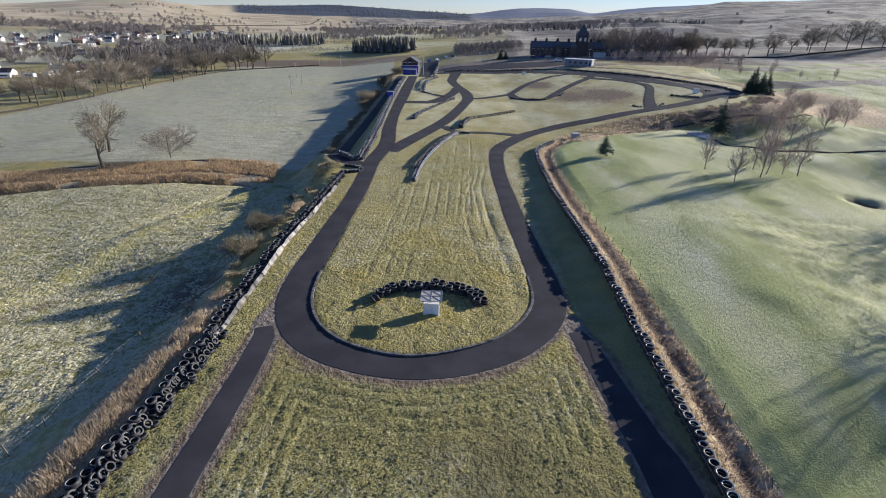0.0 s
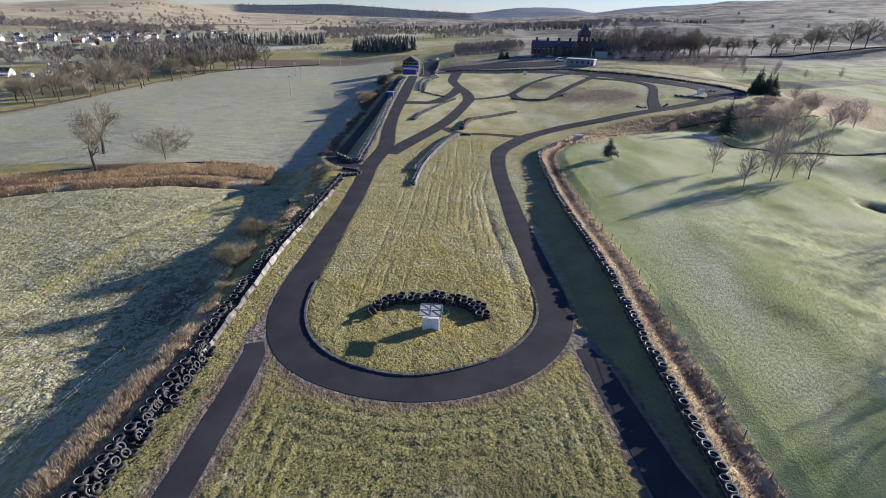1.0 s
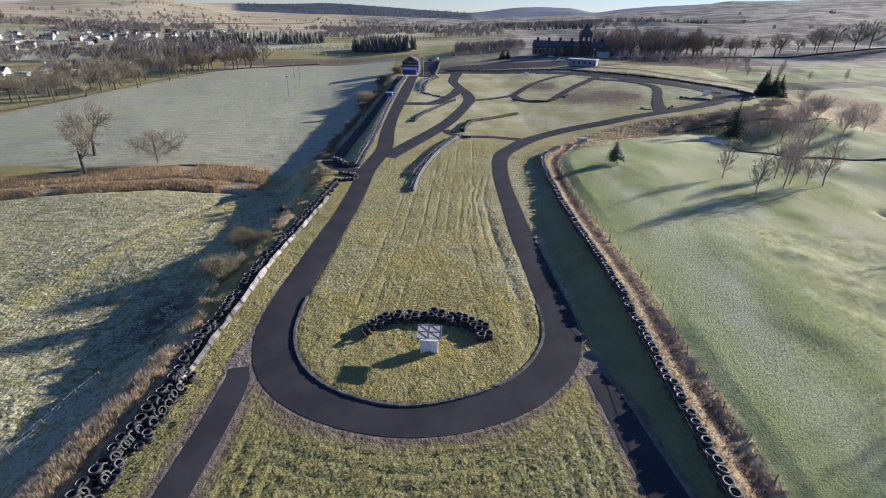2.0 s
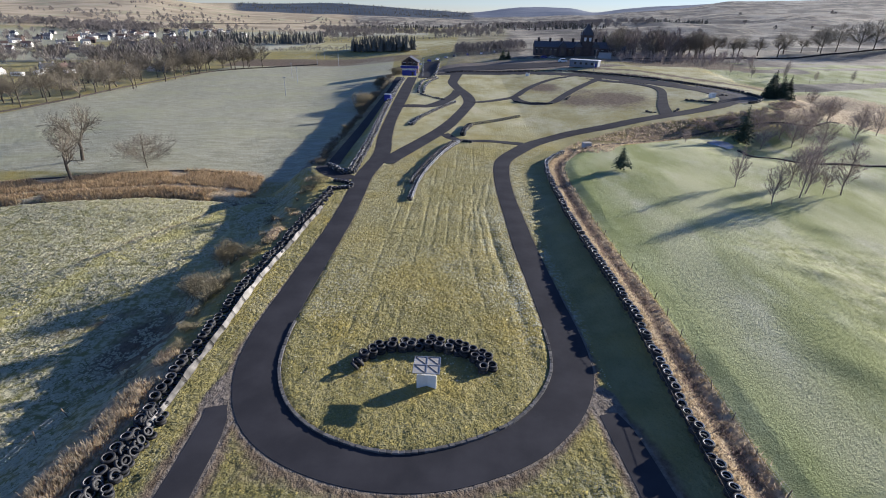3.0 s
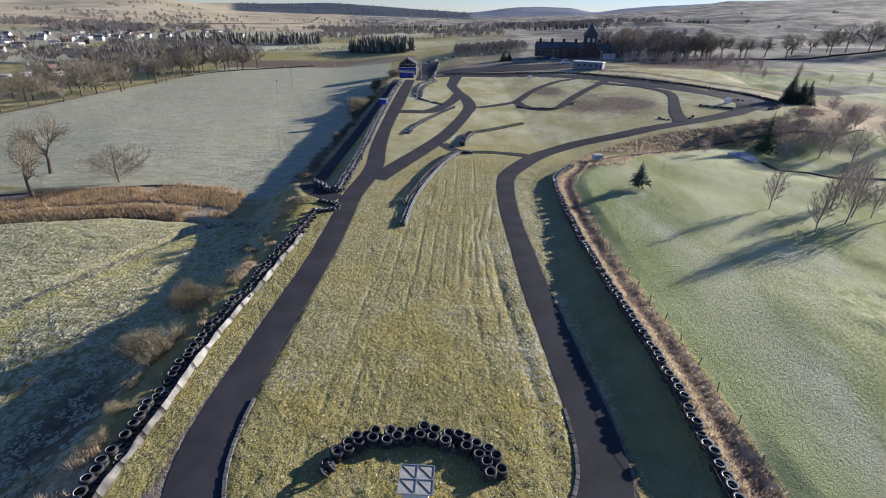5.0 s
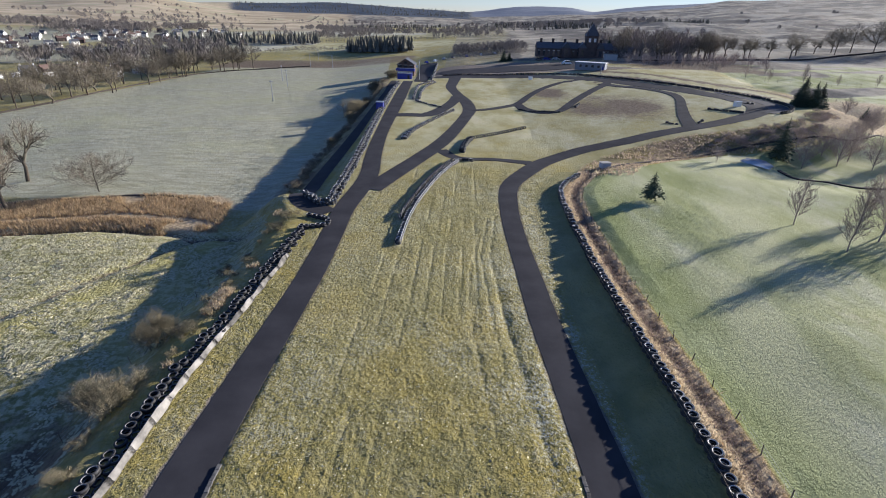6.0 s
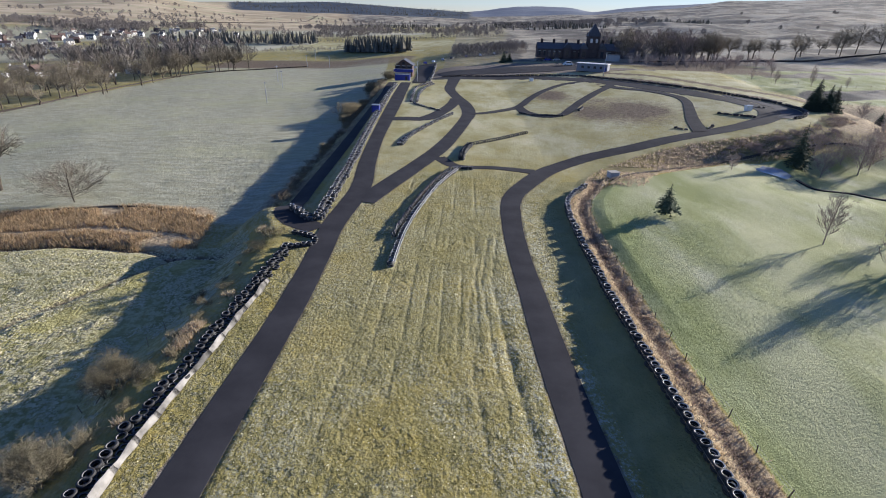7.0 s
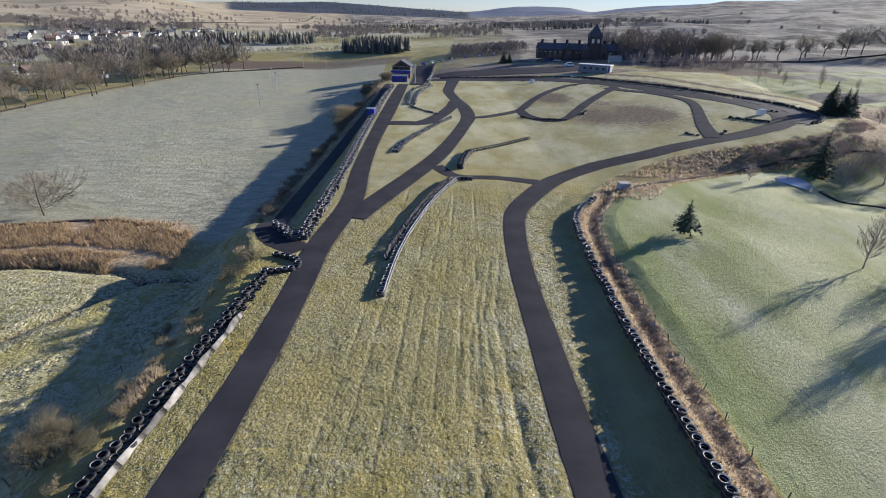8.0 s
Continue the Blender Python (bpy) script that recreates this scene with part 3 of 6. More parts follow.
# ---------------------------------------------------------------- the ground: one sheet to the horizon
def spread(lo, hi, step, growth, near_lo, near_hi):
    mid = list(np.arange(near_lo, near_hi + 1e-6, step))
    up, s = [], step
    v = near_hi
    while v < hi:
        s = min(s * growth, 90)
        v += s
        up.append(v)
    down, s, v = [], step, near_lo
    while v > lo:
        s = min(s * growth, 90)
        v -= s
        down.append(v)
    return np.array(down[::-1] + mid + up)


gx = spread(-3800, 3800, 0.28, 1.042, -34, 26)
gy = spread(-260, 4900, 0.28, 1.032, 12, 112)
X, Y = np.meshgrid(gx, gy)
Z = height(X, Y)
GAP = road_gap(X.ravel(), Y.ravel()).reshape(X.shape)
golf_d, field_e = side_of(GOLF_EDGE, X, Y), -side_of(FIELD_EDGE, X, Y)
R = np.hypot(X, Y)
AZIM = np.degrees(np.arctan2(X, np.maximum(Y, 1)))
near_mask = 1 - smooth(110, 170, Y)
golf_zone = smooth(0, 0.5, golf_d - 3.55 - 6.9 * smooth(112, 122, Y)) * (Y < 420) * (X > 10)
far_golf = smooth(60, 110, X) * smooth(120, 160, Y) * (1 - smooth(360, 400, Y + 0.25 * X - 60)) * (golf_d > 0)
golf_zone = np.maximum(golf_zone * (1 - smooth(350, 372, Y)), 0)
mead = np.exp(-((side_of(OLD_DITCH, X, Y) - 4.2) / 3.0) ** 4) * (Y < 93) * (0.35 + 0.75 * fbm(X, Y, 7, 141, 3)) * (field_e > 4)
long_grass = rough_golf(X, Y) * (golf_d > 5) * (0.5 + 0.6 * fbm(X, Y, 9, 143, 3))
burn_line = burn_y(X) + 8
reed = np.exp(-((Y - burn_line - 1) / 8.5) ** 6) * smooth(9, 16, field_e) * (1 - smooth(90, 140, field_e))
reed = np.maximum(reed, smooth(-0.2, 0.7, golf_d) * (1 - smooth(3.3, 3.9, golf_d)) * (Y < 118))
bank = smooth(0.2, 1.0, golf_d) * (1 - smooth(9, 11, golf_d)) * smooth(112, 120, Y) * (X < 122)
reed = np.maximum(reed, bank * 0.55 * (vnoise(X, Y, 7, 77) > 0.55) * (X < 60))

reed = np.maximum(reed, smooth(-0.2, 0.5, field_e) * (1 - smooth(3, 6, field_e)) * (Y < 96) * (0.75 - 0.45 * smooth(38, 46, Y)))
reed = np.maximum(reed, smooth(70, 90, X) * smooth(142, 152, Y) * (1 - smooth(205, 222, Y)) * (1 - smooth(138, 155, X)) * smooth(1, 3, golf_d) * 0.72)
pasture = smooth(3, 6, field_e) * (Y < 118) * (1 - smooth(95, 99, Y)) + smooth(3, 6, field_e) * (Y < 80)
pasture = np.clip(pasture, 0, 1) * (field_e < 400)
lawn = smooth(2, 6, field_e) * smooth(104, 112, Y - 0.12 * (-X - 60)) * (1 - smooth(470, 480, Y)) * (R < 560) * (X > -188 - 0.0 * Y)
lawn = np.maximum(lawn, smooth(520, 560, R) * (1 - smooth(900, 1500, R)) * (AZIM < -4) * (vnoise(X, Y, 150, 40) > 0.36))
lawn = np.maximum(lawn, smooth(1000, 1200, R) * (1 - smooth(2300, 2900, R)) * (AZIM < -12) * (vnoise(X, Y, 260, 41) > 0.5))
moor = smooth(330, 372, Y + 0.1 * X) * (X > 20) * smooth(2, 6, AZIM)
# far golf course: moor-coloured streaks imitate its shaded hollows
far_shade_streaks = smooth(100, 112, X) * smooth(205, 225, Y) * (Y < 372) * smooth(0.56, 0.62, fbm(X * 0.5 - Y * 0.2, Y * 1.7, 26, 97, 4))
moor = np.maximum(moor, far_shade_streaks)
moor = np.maximum(moor, smooth(1300, 2000, R) * 0.9)
moor = np.maximum(moor, smooth(230, 270, R) * (1 - smooth(900, 1000, R)) * (AZIM < -22) * (X < -180) * 0.3)
moor = np.maximum(moor, smooth(290, 330, Y) * (X > -12) * (AZIM < 6) * 0.5)
# where the ridge and the far hills take their haze-blue colours
hazy_forest = smooth(2550, 2850, R + 500 * fbm(X, Y, 500, 14, 3) - 250) * smooth(-25, -22, AZIM) * (1 - smooth(-1, 2, AZIM))
hazy_hill = smooth(2900, 3500, R) * smooth(-1, 2, AZIM)
fell = smooth(1150, 1450, R + 300 * (fbm(X, Y, 400, 151, 3) - 0.5)) * smooth(-10, -14, AZIM)
hairpin = LINES["track"][(LINES["track"][:, 1] < 62) & (LINES["track"][:, 0] < 12)][::2]
outside = side_of(hairpin, X, Y) > 0
dirt_and_shade = np.exp(-(np.maximum(GAP, 0) / (0.7 + 0.8 * smooth(36, 31, Y) * vnoise(X, Y, 5, 65))) ** 2) * outside * smooth(50, 42, Y) * 0.95
dirt_and_shade = np.maximum(dirt_and_shade, 0.55 * np.exp(-((X + 11.5) ** 2 / 14 + (Y - 30.6) ** 2 / 2.2)) + 0.4 * np.exp(-((X - 4) ** 2 / 20 + (Y - 29.8) ** 2 / 1.5)))
# turf before the hairpin, where blade shade is painted in
near_shade = (1 - smooth(28, 37, Y)) * (0.7 + 0.5 * fbm(X, Y, 6, 161, 3))
gravel_and_shade = 1.1 * np.exp(-(((X + 16.9) / 1.5) ** 2 + ((Y - 37.6) / 3.2) ** 2) ** 2) * outside
gravel_and_shade = np.maximum(gravel_and_shade, 1.1 * np.exp(-(((X - 11.9) / 1.3) ** 2 + ((Y - 38) / 2.8) ** 2) ** 2) * outside)
gravel_and_shade = np.maximum(gravel_and_shade, 0.9 * np.exp(-(np.maximum(GAP, 0) / 0.35) ** 2) * outside * smooth(64, 50, Y))
dirt_and_shade = np.maximum(dirt_and_shade, (0.66 * np.exp(-((golf_d - 2.35) / 0.6) ** 4)) * (Y < 116))
dirt_and_shade = np.maximum(dirt_and_shade, 0.62 * np.exp(-(GAP / 0.35) ** 2) * (Y < 260))
# broad streaked patch of darker olive on the turf outside the hairpin
dark_patch = np.exp(-((((X - 6.0 + 0.35 * (Y - 20)) / 7.0) ** 2 + ((Y - 19.5) / 6.2) ** 2) ** 2)) * np.clip(2.2 * fbm(X + 0.6 * Y, (Y - 0.3 * X) * 2.0, 4.0, 63, 3) - 0.25, 0, 1)
# the bank's shaded side towards the track, for the painted shade
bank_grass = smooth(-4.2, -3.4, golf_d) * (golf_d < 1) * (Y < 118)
verge = smooth(11, 4.5, golf_d) * (golf_d > 2.5) * (Y < 118)
brown = np.exp(-(((X - 47.8) / 15) ** 2 + ((Y - 184) / 22) ** 2)) * (vnoise(X, Y, 9, 61) * 0.5 + 0.5) + 0.8 * np.exp(-(((X - 32.3) / 7) ** 2 + ((Y - 223.5) / 14) ** 2))
dirt_and_shade = np.maximum(dirt_and_shade, 0.5 * bank)
# strip beyond the lawn field: shaded ground painted dark
dirt_and_shade = np.maximum(dirt_and_shade, 0.85 * smooth(398, 412, Y + 0.1 * X) * (1 - smooth(470, 486, Y + 0.1 * X)) * smooth(-225, -190, X) * (1 - smooth(-44, -34, X)) * (0.45 + 0.8 * fbm(X, Y * 2.5, 60, 171, 3)))
# foot of the field bank darkened where bush and bank shade falls
dirt_and_shade = np.maximum(dirt_and_shade, 0.75 * smooth(3, 6, field_e) * (1 - smooth(10, 15, field_e)) * (1 - smooth(50, 60, Y)) * smooth(38, 46, Y))
# the sand bunker's inner shade, painted as a dark colour
dirt_and_shade = np.maximum(dirt_and_shade, np.exp(-(((X - 64.5) / 2.6) ** 2 + ((Y - 74.5) / 2.8) ** 2) ** 2))
# long bush shadow over the pasture, painted as a dark band
dirt_and_shade = np.maximum(dirt_and_shade, 0.6 * np.exp(-((Y - 0.75 * (X + 42) - 50) / 2.2) ** 2) * smooth(5, 12, field_e) * (1 - smooth(26, 36, field_e)) * (0.3 + 0.9 * fbm(X, Y, 4, 145, 3)))
dirt_and_shade = np.maximum(dirt_and_shade, 0.7 * np.exp(-(side_of(OLD_DITCH, X, Y) / 0.8) ** 2) * smooth(50, 80, Y) * (Y < 94))
# two dark stripes outside the bend: scrub and tree shade put into the colour
offside = (golf_d < 60) & (X > 54) & (Y > 190) & (Y < 310)
dirt_and_shade = np.maximum(dirt_and_shade, 0.95 * offside * smooth(0.5, 2, GAP) * (1 - smooth(7, 10, GAP)) * (X + Y > 283))
dirt_and_shade = np.maximum(dirt_and_shade, 0.8 * offside * smooth(15, 17, GAP) * (1 - smooth(21, 25, GAP)) * (vnoise(X, Y, 18, 79) > 0.3) * (X + Y > 283))
# slope beside the service lane, its shade painted into the ground
dirt_and_shade = np.maximum(dirt_and_shade, 0.62 * smooth(-3.5, -2, field_e) * (1 - smooth(5, 8, field_e)) * smooth(104, 112, Y) * (1 - smooth(280, 300, Y)) * (0.6 + 0.7 * vnoise(X, Y, 4, 69)))
# ground before the wood: dark scrub tone with shade painted in
dirt_and_shade = np.maximum(dirt_and_shade, 0.85 * smooth(84, 98, X) * (1 - smooth(150, 170, X)) * smooth(292, 306, Y + 0.15 * (X - 90)) * (1 - smooth(340, 348, Y)) * (0.5 + 0.8 * fbm(X, Y * 1.5, 14, 78, 3)))
dirt_and_shade = np.maximum(dirt_and_shade, 1.75 * brown * (GAP > 0) * (0.45 + 0.75 * fbm(X, Y * 0.6, 9, 62, 3)))
dirt_and_shade = np.maximum(dirt_and_shade, 0.8 * np.exp(-((Y - burn_y(X)) / 1.1) ** 2) * smooth(3, 8, field_e) * (1 - smooth(70, 95, field_e)))
# yard by the far straight: its shade put into a dark gravel tone
gravel_and_shade = np.maximum(gravel_and_shade, 0.95 * smooth(-20, -14, X) * (1 - smooth(98, 112, X)) * smooth(291, 295, Y) * (1 - smooth(336, 346, Y)) * (vnoise(X, Y, 26, 64) > 0.25))
tar = smooth(0.2, -0.2, GAP - 0.0) * (Y > 250) * 0.9
frost = smooth(16, 34, Y) * (1 - smooth(-4.5, -3.6, golf_d) * 0.9) * 0.10 + (1 - smooth(-4.5, -3.6, golf_d)) * 0.55 * smooth(0.42, 0.62, fbm(X, Y, 14, 21, 3)) * (0.5 + 0.5 * smooth(-4, 10, X)) + 0.15 * smooth(5, 8, X) * (Y > 45) * (1 - smooth(95, 120, Y)) * (golf_d < -4.5)
pasture = np.maximum(pasture, smooth(-3, -1.5, field_e) * (1 - smooth(6, 9, field_e)) * smooth(100, 108, Y) * (1 - smooth(265, 280, Y)))
# far frost; the nearer term puts sunlit blade tips into the colour
hoar_and_lit = np.maximum(smooth(108, 150, Y), 0.45 * smooth(45, 85, Y)) * (golf_d < 0.5) * (field_e < -5) * (Y < 300) * (0.55 + 0.6 * fbm(X, Y, 12, 83, 3))
hoar_and_lit = hoar_and_lit * (1 - 0.9 * np.clip(brown, 0, 1))
hoar_and_lit = np.maximum(hoar_and_lit, (R > 470) * (R < 1300) * (AZIM < 1) * (AZIM > -26) * smooth(0.35, 0.6, vnoise(X, Y, 170, 19)))
grassy = smooth(0.05, 0.6, GAP) * near_mask * (1 - 0.75 * golf_zone)
coarse = smooth(1, 5, field_e) * 0.5 + 1
Z = Z + grassy * coarse * ((fbm(X, Y, 1.8, 51, 2) - 0.5) * 0.10 + (vnoise(X, Y, 0.6, 55) - 0.5) * 0.10)
RUTS = [([37, 118], [-9.5, -8.2]), ([44, 110], [-7.4, -6.6]), ([46, 100], [-5.2, -4.2]), ([46, 104], [-3.4, -2.4]), ([46, 118], [-1.7, -0.6]), ([46, 96], [0.4, 0.9]), ([38, 120], [2.2, 2.6]),
        ([40, 52, 66, 80, 92], [6.8, 5.2, 3.7, 2.9, 4.2]), ([40, 52, 66, 80, 94], [8.0, 6.5, 5.0, 4.1, 5.6]), ([50, 62, 74, 86], [3.4, 2.0, 1.6, 3.0]), ([28, 31, 33, 40], [-19, -18.4, -18.2, -18.4])]
rut = np.zeros_like(X)
for k, (ys_, xs_) in enumerate(RUTS):
    at = np.interp(Y, ys_, xs_) + 0.25 * (vnoise(Y, 0 * Y, 14, 180 + k) - 0.5)
    rut = np.maximum(rut, np.exp(-((X - at) / 0.17) ** 2) * (Y > ys_[0]) * (Y < ys_[-1]) * smooth(0.25, 0.5, vnoise(Y, 0 * Y + k, 5, 190)))
sweep = np.exp(-(((GAP / 1.25 + 0.3 * vnoise(X, Y, 7, 74)) % 1.0 - 0.5) / 0.12) ** 2) * outside * (Y < 36) * (GAP < 6.5) * (np.abs(X) < 15) * (vnoise(X, Y, 5, 75) > 0.4)
rut = np.where(outside & (Y < 36), sweep, rut) * (golf_d < -5) * (field_e < -1) * smooth(0.3, 0.8, GAP)
Z = Z - 0.042 * rut * grassy
worn = np.exp(-((X - np.interp(Y, [38, 50, 58, 66, 78], [7.2, 6.6, 5.6, 5.0, 4.6])) / 0.55) ** 2) * smooth(38, 46, Y) * (1 - smooth(68, 80, Y)) * (0.4 + 0.8 * vnoise(X, Y, 3, 77))
Z = Z - 0.16 * worn - 0.06 * smooth(0.02, -0.2, GAP) * (Y < 300)
island = (~outside) & (Y < 62) & (np.abs(X) < 20)
Z = Z + 0.11 * island * smooth(0.12, 0.5, GAP)
BARE = Z.copy()


def ground_at(x, y):
    """The ground's height at one place, read off the sheet."""
    i = min(max(int(np.searchsorted(gx, x)) - 1, 0), len(gx) - 2)
    j = min(max(int(np.searchsorted(gy, y)) - 1, 0), len(gy) - 2)
    u, v = (x - gx[i]) / (gx[i + 1] - gx[i]), (y - gy[j]) / (gy[j + 1] - gy[j])
    return float((BARE[j, i] * (1 - u) + BARE[j, i + 1] * u) * (1 - v) + (BARE[j + 1, i] * (1 - u) + BARE[j + 1, i + 1] * u) * v)




def on_sheet(values, x, y):
    """What a mask holds at scattered places."""
    i = np.clip(np.searchsorted(gx, x), 0, len(gx) - 1)
    j = np.clip(np.searchsorted(gy, y), 0, len(gy) - 1)
    return values[j, i]


ny, nx = X.shape
idx = np.arange(nx * ny).reshape(ny, nx)
quads = np.stack([idx[:-1, :-1], idx[:-1, 1:], idx[1:, 1:], idx[1:, :-1]], -1).reshape(-1, 4)
me = bpy.data.meshes.new("ground")
me.vertices.add(nx * ny)
me.vertices.foreach_set("co", np.stack([X, Y, Z], -1).astype(np.float32).ravel())
me.loops.add(quads.size)
me.loops.foreach_set("vertex_index", quads.ravel().astype(np.int32))
me.polygons.add(len(quads))
me.polygons.foreach_set("loop_start", np.arange(0, quads.size, 4, dtype=np.int32))
me.polygons.foreach_set("use_smooth", np.ones(len(quads), bool))
me.update(calc_edges=True)
for key, values in (("golf", golf_zone), ("reed", reed), ("field", pasture), ("lawn", lawn), ("moor", moor), ("dirt_and_shade", dirt_and_shade), ("tar", tar), ("frost", frost), ("hazy_forest", hazy_forest), ("hazy_hill", hazy_hill), ("gravel_and_shade", gravel_and_shade), ("hoar_and_lit", hoar_and_lit), ("mead", mead), ("verge", verge), ("rut", rut), ("bank_grass", bank_grass), ("dark_patch", dark_patch), ("near_shade", near_shade), ("fell", fell), ("long_grass", long_grass)):
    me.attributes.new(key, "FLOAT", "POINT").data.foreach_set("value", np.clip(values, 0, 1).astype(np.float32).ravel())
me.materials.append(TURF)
ground = tagged(new("ground", me), "frosty winter grass, pasture and moor reaching the hills", "ground", kind="structure")


# ---------------------------------------------------------------- roads
def ribbon(name, line, material, lift, label, cross=4):
    tangent = np.gradient(line[:, :2], axis=0)
    tangent /= np.linalg.norm(tangent, axis=1)[:, None] + 1e-9
    side = np.stack([tangent[:, 1], -tangent[:, 0]], 1)
    wobble = 0.10 * (vnoise(line[:, 0], line[:, 1], 2.5, 91) - 0.5)
    s = np.linspace(-0.5, 0.5, cross + 1)
    pts = line[:, None, :2] + side[:, None, :] * (s[None, :, None] * (line[:, 2] + wobble)[:, None, None])
    z = height(pts[..., 0], pts[..., 1]) + lift + 0.02 * (1 - (2 * s[None, :]) ** 2)
    top = np.concatenate([pts, z[..., None]], -1).reshape(-1, 3)
    n, c = len(line), cross + 1
    edge = top.reshape(len(line), cross + 1, 3)[:, [0, cross]].reshape(-1, 3)
    low = edge - (0, 0, 0.25)
    faces = []
    for i in range(n - 1):
        for j in range(cross):
            a = i * c + j
            faces.append((a, a + 1, a + c + 1, a + c))
        a, o = n * c + 2 * i, 2 * n
        faces.append((a, a + 2, a + 2 + o, a + o))
        faces.append((a + 1, a + 1 + o, a + 3 + o, a + 3))
    ob = new(name, mesh_of(name, np.concatenate([top, edge, low]), faces, material))
    return tagged(ob, label, "road", kind="structure")


LIFT = {"track": 0.028, "track_link": 0.034, "track_chicane": 0.040, "track_infield": 0.046, "track_loop": 0.052, "track_arc": 0.058, "track_cross": 0.022, "run_off": 0.012,
        "slip_road_west": 0.016, "slip_road_east": 0.016, "service_lane": 0.020, "start_straight": 0.05, "car_park": 0.03}
for key, line in LINES.items():
    far_road = key in ("start_straight", "car_park")
    ribbon(key, line, OLD_ASPHALT if key == "run_off" else ASPHALT, LIFT[key] + (0.12 if far_road else 0.03 if key in ("track_infield", "track_loop", "track_arc", "run_off") else 0),
           "grey tarmac yard behind the track" if far_road else "dark worn asphalt of the kart circuit")


# ---------------------------------------------------------------- tyres
def tyre_mesh(name, r=0.425, thick=0.25, seg=18, bead=None, body=None):
    """A tyre lying flat, its base at z = 0, with a hollow casing and pale frosted beads."""
    prof = [(0.62, 0.10), (0.71, 0.0), (0.90, 0.02), (1.0, 0.20), (1.0, 0.80), (0.90, 0.98), (0.71, 1.0), (0.62, 0.88), (0.86, 0.80), (0.86, 0.20)]
    verts, faces, slots = [], [], []
    for i in range(seg):
        a = 2 * math.pi * i / seg
        for q, h in prof:
            verts.append((math.cos(a) * r * q, math.sin(a) * r * q, thick * h))
    k = len(prof)
    for i in range(seg):
        for j in range(k):
            a, b = i * k + j, i * k + (j + 1) % k
            c, d = ((i + 1) % seg) * k + (j + 1) % k, ((i + 1) % seg) * k + j
            faces.append((a, b, c, d))
            slots.append(1 if j in (0, 6) else 0)
    return mesh_of(name, verts, faces, [body or TYRE, bead or RIM], slots)


TYRES = [tyre_mesh("tyre", r, h, 18, bead, body) for bead, body in ((DULL_RIM, TYRE), (RIM, TYRE), (RIM, GREY_TYRE)) for r, h in ((0.425, 0.25), (0.40, 0.22), (0.445, 0.27), (0.36, 0.20))]
FAR_TYRE = tyre_mesh("tyre", 0.425, 0.25, 9, None, GREY_TYRE)


def tyre_wall(name, label, placed, limit=300, frosty=False):
    """A barrier of tyres: the nearest are parts, those past the limit one joined part. placed: (matrix, kind of tyre)."""
    ob = thing(name, label, "tyre barrier")
    placed = sorted(placed, key=lambda p: p[0].translation.y)
    for m, k in placed[:limit]:
        t = part("tyre", TYRES[k + 4 * frosty], TYRE, ob)
        t.matrix_basis = m
    if placed[limit:]:
        co = np.array([v.co[:] for v in FAR_TYRE.vertices])
        fs = np.array([p.vertices[:] for p in FAR_TYRE.polygons])
        sl = [p.material_index for p in FAR_TYRE.polygons]
        verts, faces, slots = [], [], []
        for m, k in placed[limit:]:
            a = np.array(m)
            faces.append(fs + len(verts) * len(co))
            verts.append(co @ a[:3, :3].T + a[:3, 3])
            slots += sl
        rest = part("tyres_beyond", mesh_of("tyres_beyond", np.concatenate(verts), np.concatenate(faces), [GREY_TYRE if frosty else TYRE, RIM], slots), TYRE, ob)
        tagged(rest, kind="stuff")
    return ob


def lying(x, y, z, tilt=3.0):
    return pose(x, y, z, rng.normal(0, tilt), rng.normal(0, tilt), rng.uniform(0, 360))


def stacks(line, pitch, tall, jitter=0.05, gaps=0.0, offset=0.0, kinds=(0, 0, 0, 1, 2)):
    """Stacks of tyres along a line."""
    out = []
    for x, y in spline(line, pitch)[:, :2]:
        if rng.random() < gaps:
            continue
        x, y = x + offset + rng.normal(0, jitter), y + rng.normal(0, jitter)
        z = ground_at(x, y) - 0.03
        n = tall if rng.random() > 0.2 else tall - 1
        for k in range(max(1, n)):
            kind = int(rng.choice(kinds))
            out.append((lying(x + rng.normal(0, 0.035), y + rng.normal(0, 0.035), z, 2.5 if k < n - 1 else 5), kind))
            z += (0.25, 0.22, 0.27, 0.20)[kind]
    return out


def standing(line, pitch, lean=14, jitter=0.05, kinds=(0, 1, 3), sunk=0.0, way=None):
    """Tyres on their treads; way: the direction, in degrees, in which their holes face."""
    pts = spline(line, pitch)
    tangent = np.gradient(pts[:, :2], axis=0)
    out = []
    for (x, y), t in zip(pts[:, :2], tangent):
        a = math.degrees(math.atan2(t[1], t[0])) if way is None else way
        kind = int(rng.choice(kinds))
        r = (0.425, 0.40, 0.445, 0.36)[kind]
        x, y = x + rng.normal(0, jitter), y + rng.normal(0, jitter)
        m = pose(x, y, ground_at(x, y) + r - sunk, 0, 0, a + rng.normal(0, 12)) @ pose(0, 0, 0, 0, 90 - lean + rng.normal(0, 6), 0) @ pose(0, 0, -0.12)
        out.append((m, kind))
    return out


EAST_LINE = [(17.15, 8), (17.15, 20), (17.15, 34), (17.0, 50), (16.15, 66), (16.1, 84), (16.55, 101), (18.0, 107.6), (21.8, 113.8)]
tyre_wall("tyre_barrier", "single row of stacked black tyres on the bank beside the ditch", stacks(EAST_LINE, 0.80, 3, 0.03), frosty=True)
WEST_NEAR = [(-21.3, 8), (-21.3, 18), (-20.9, 24), (-20.7, 30), (-20.9, 35)]
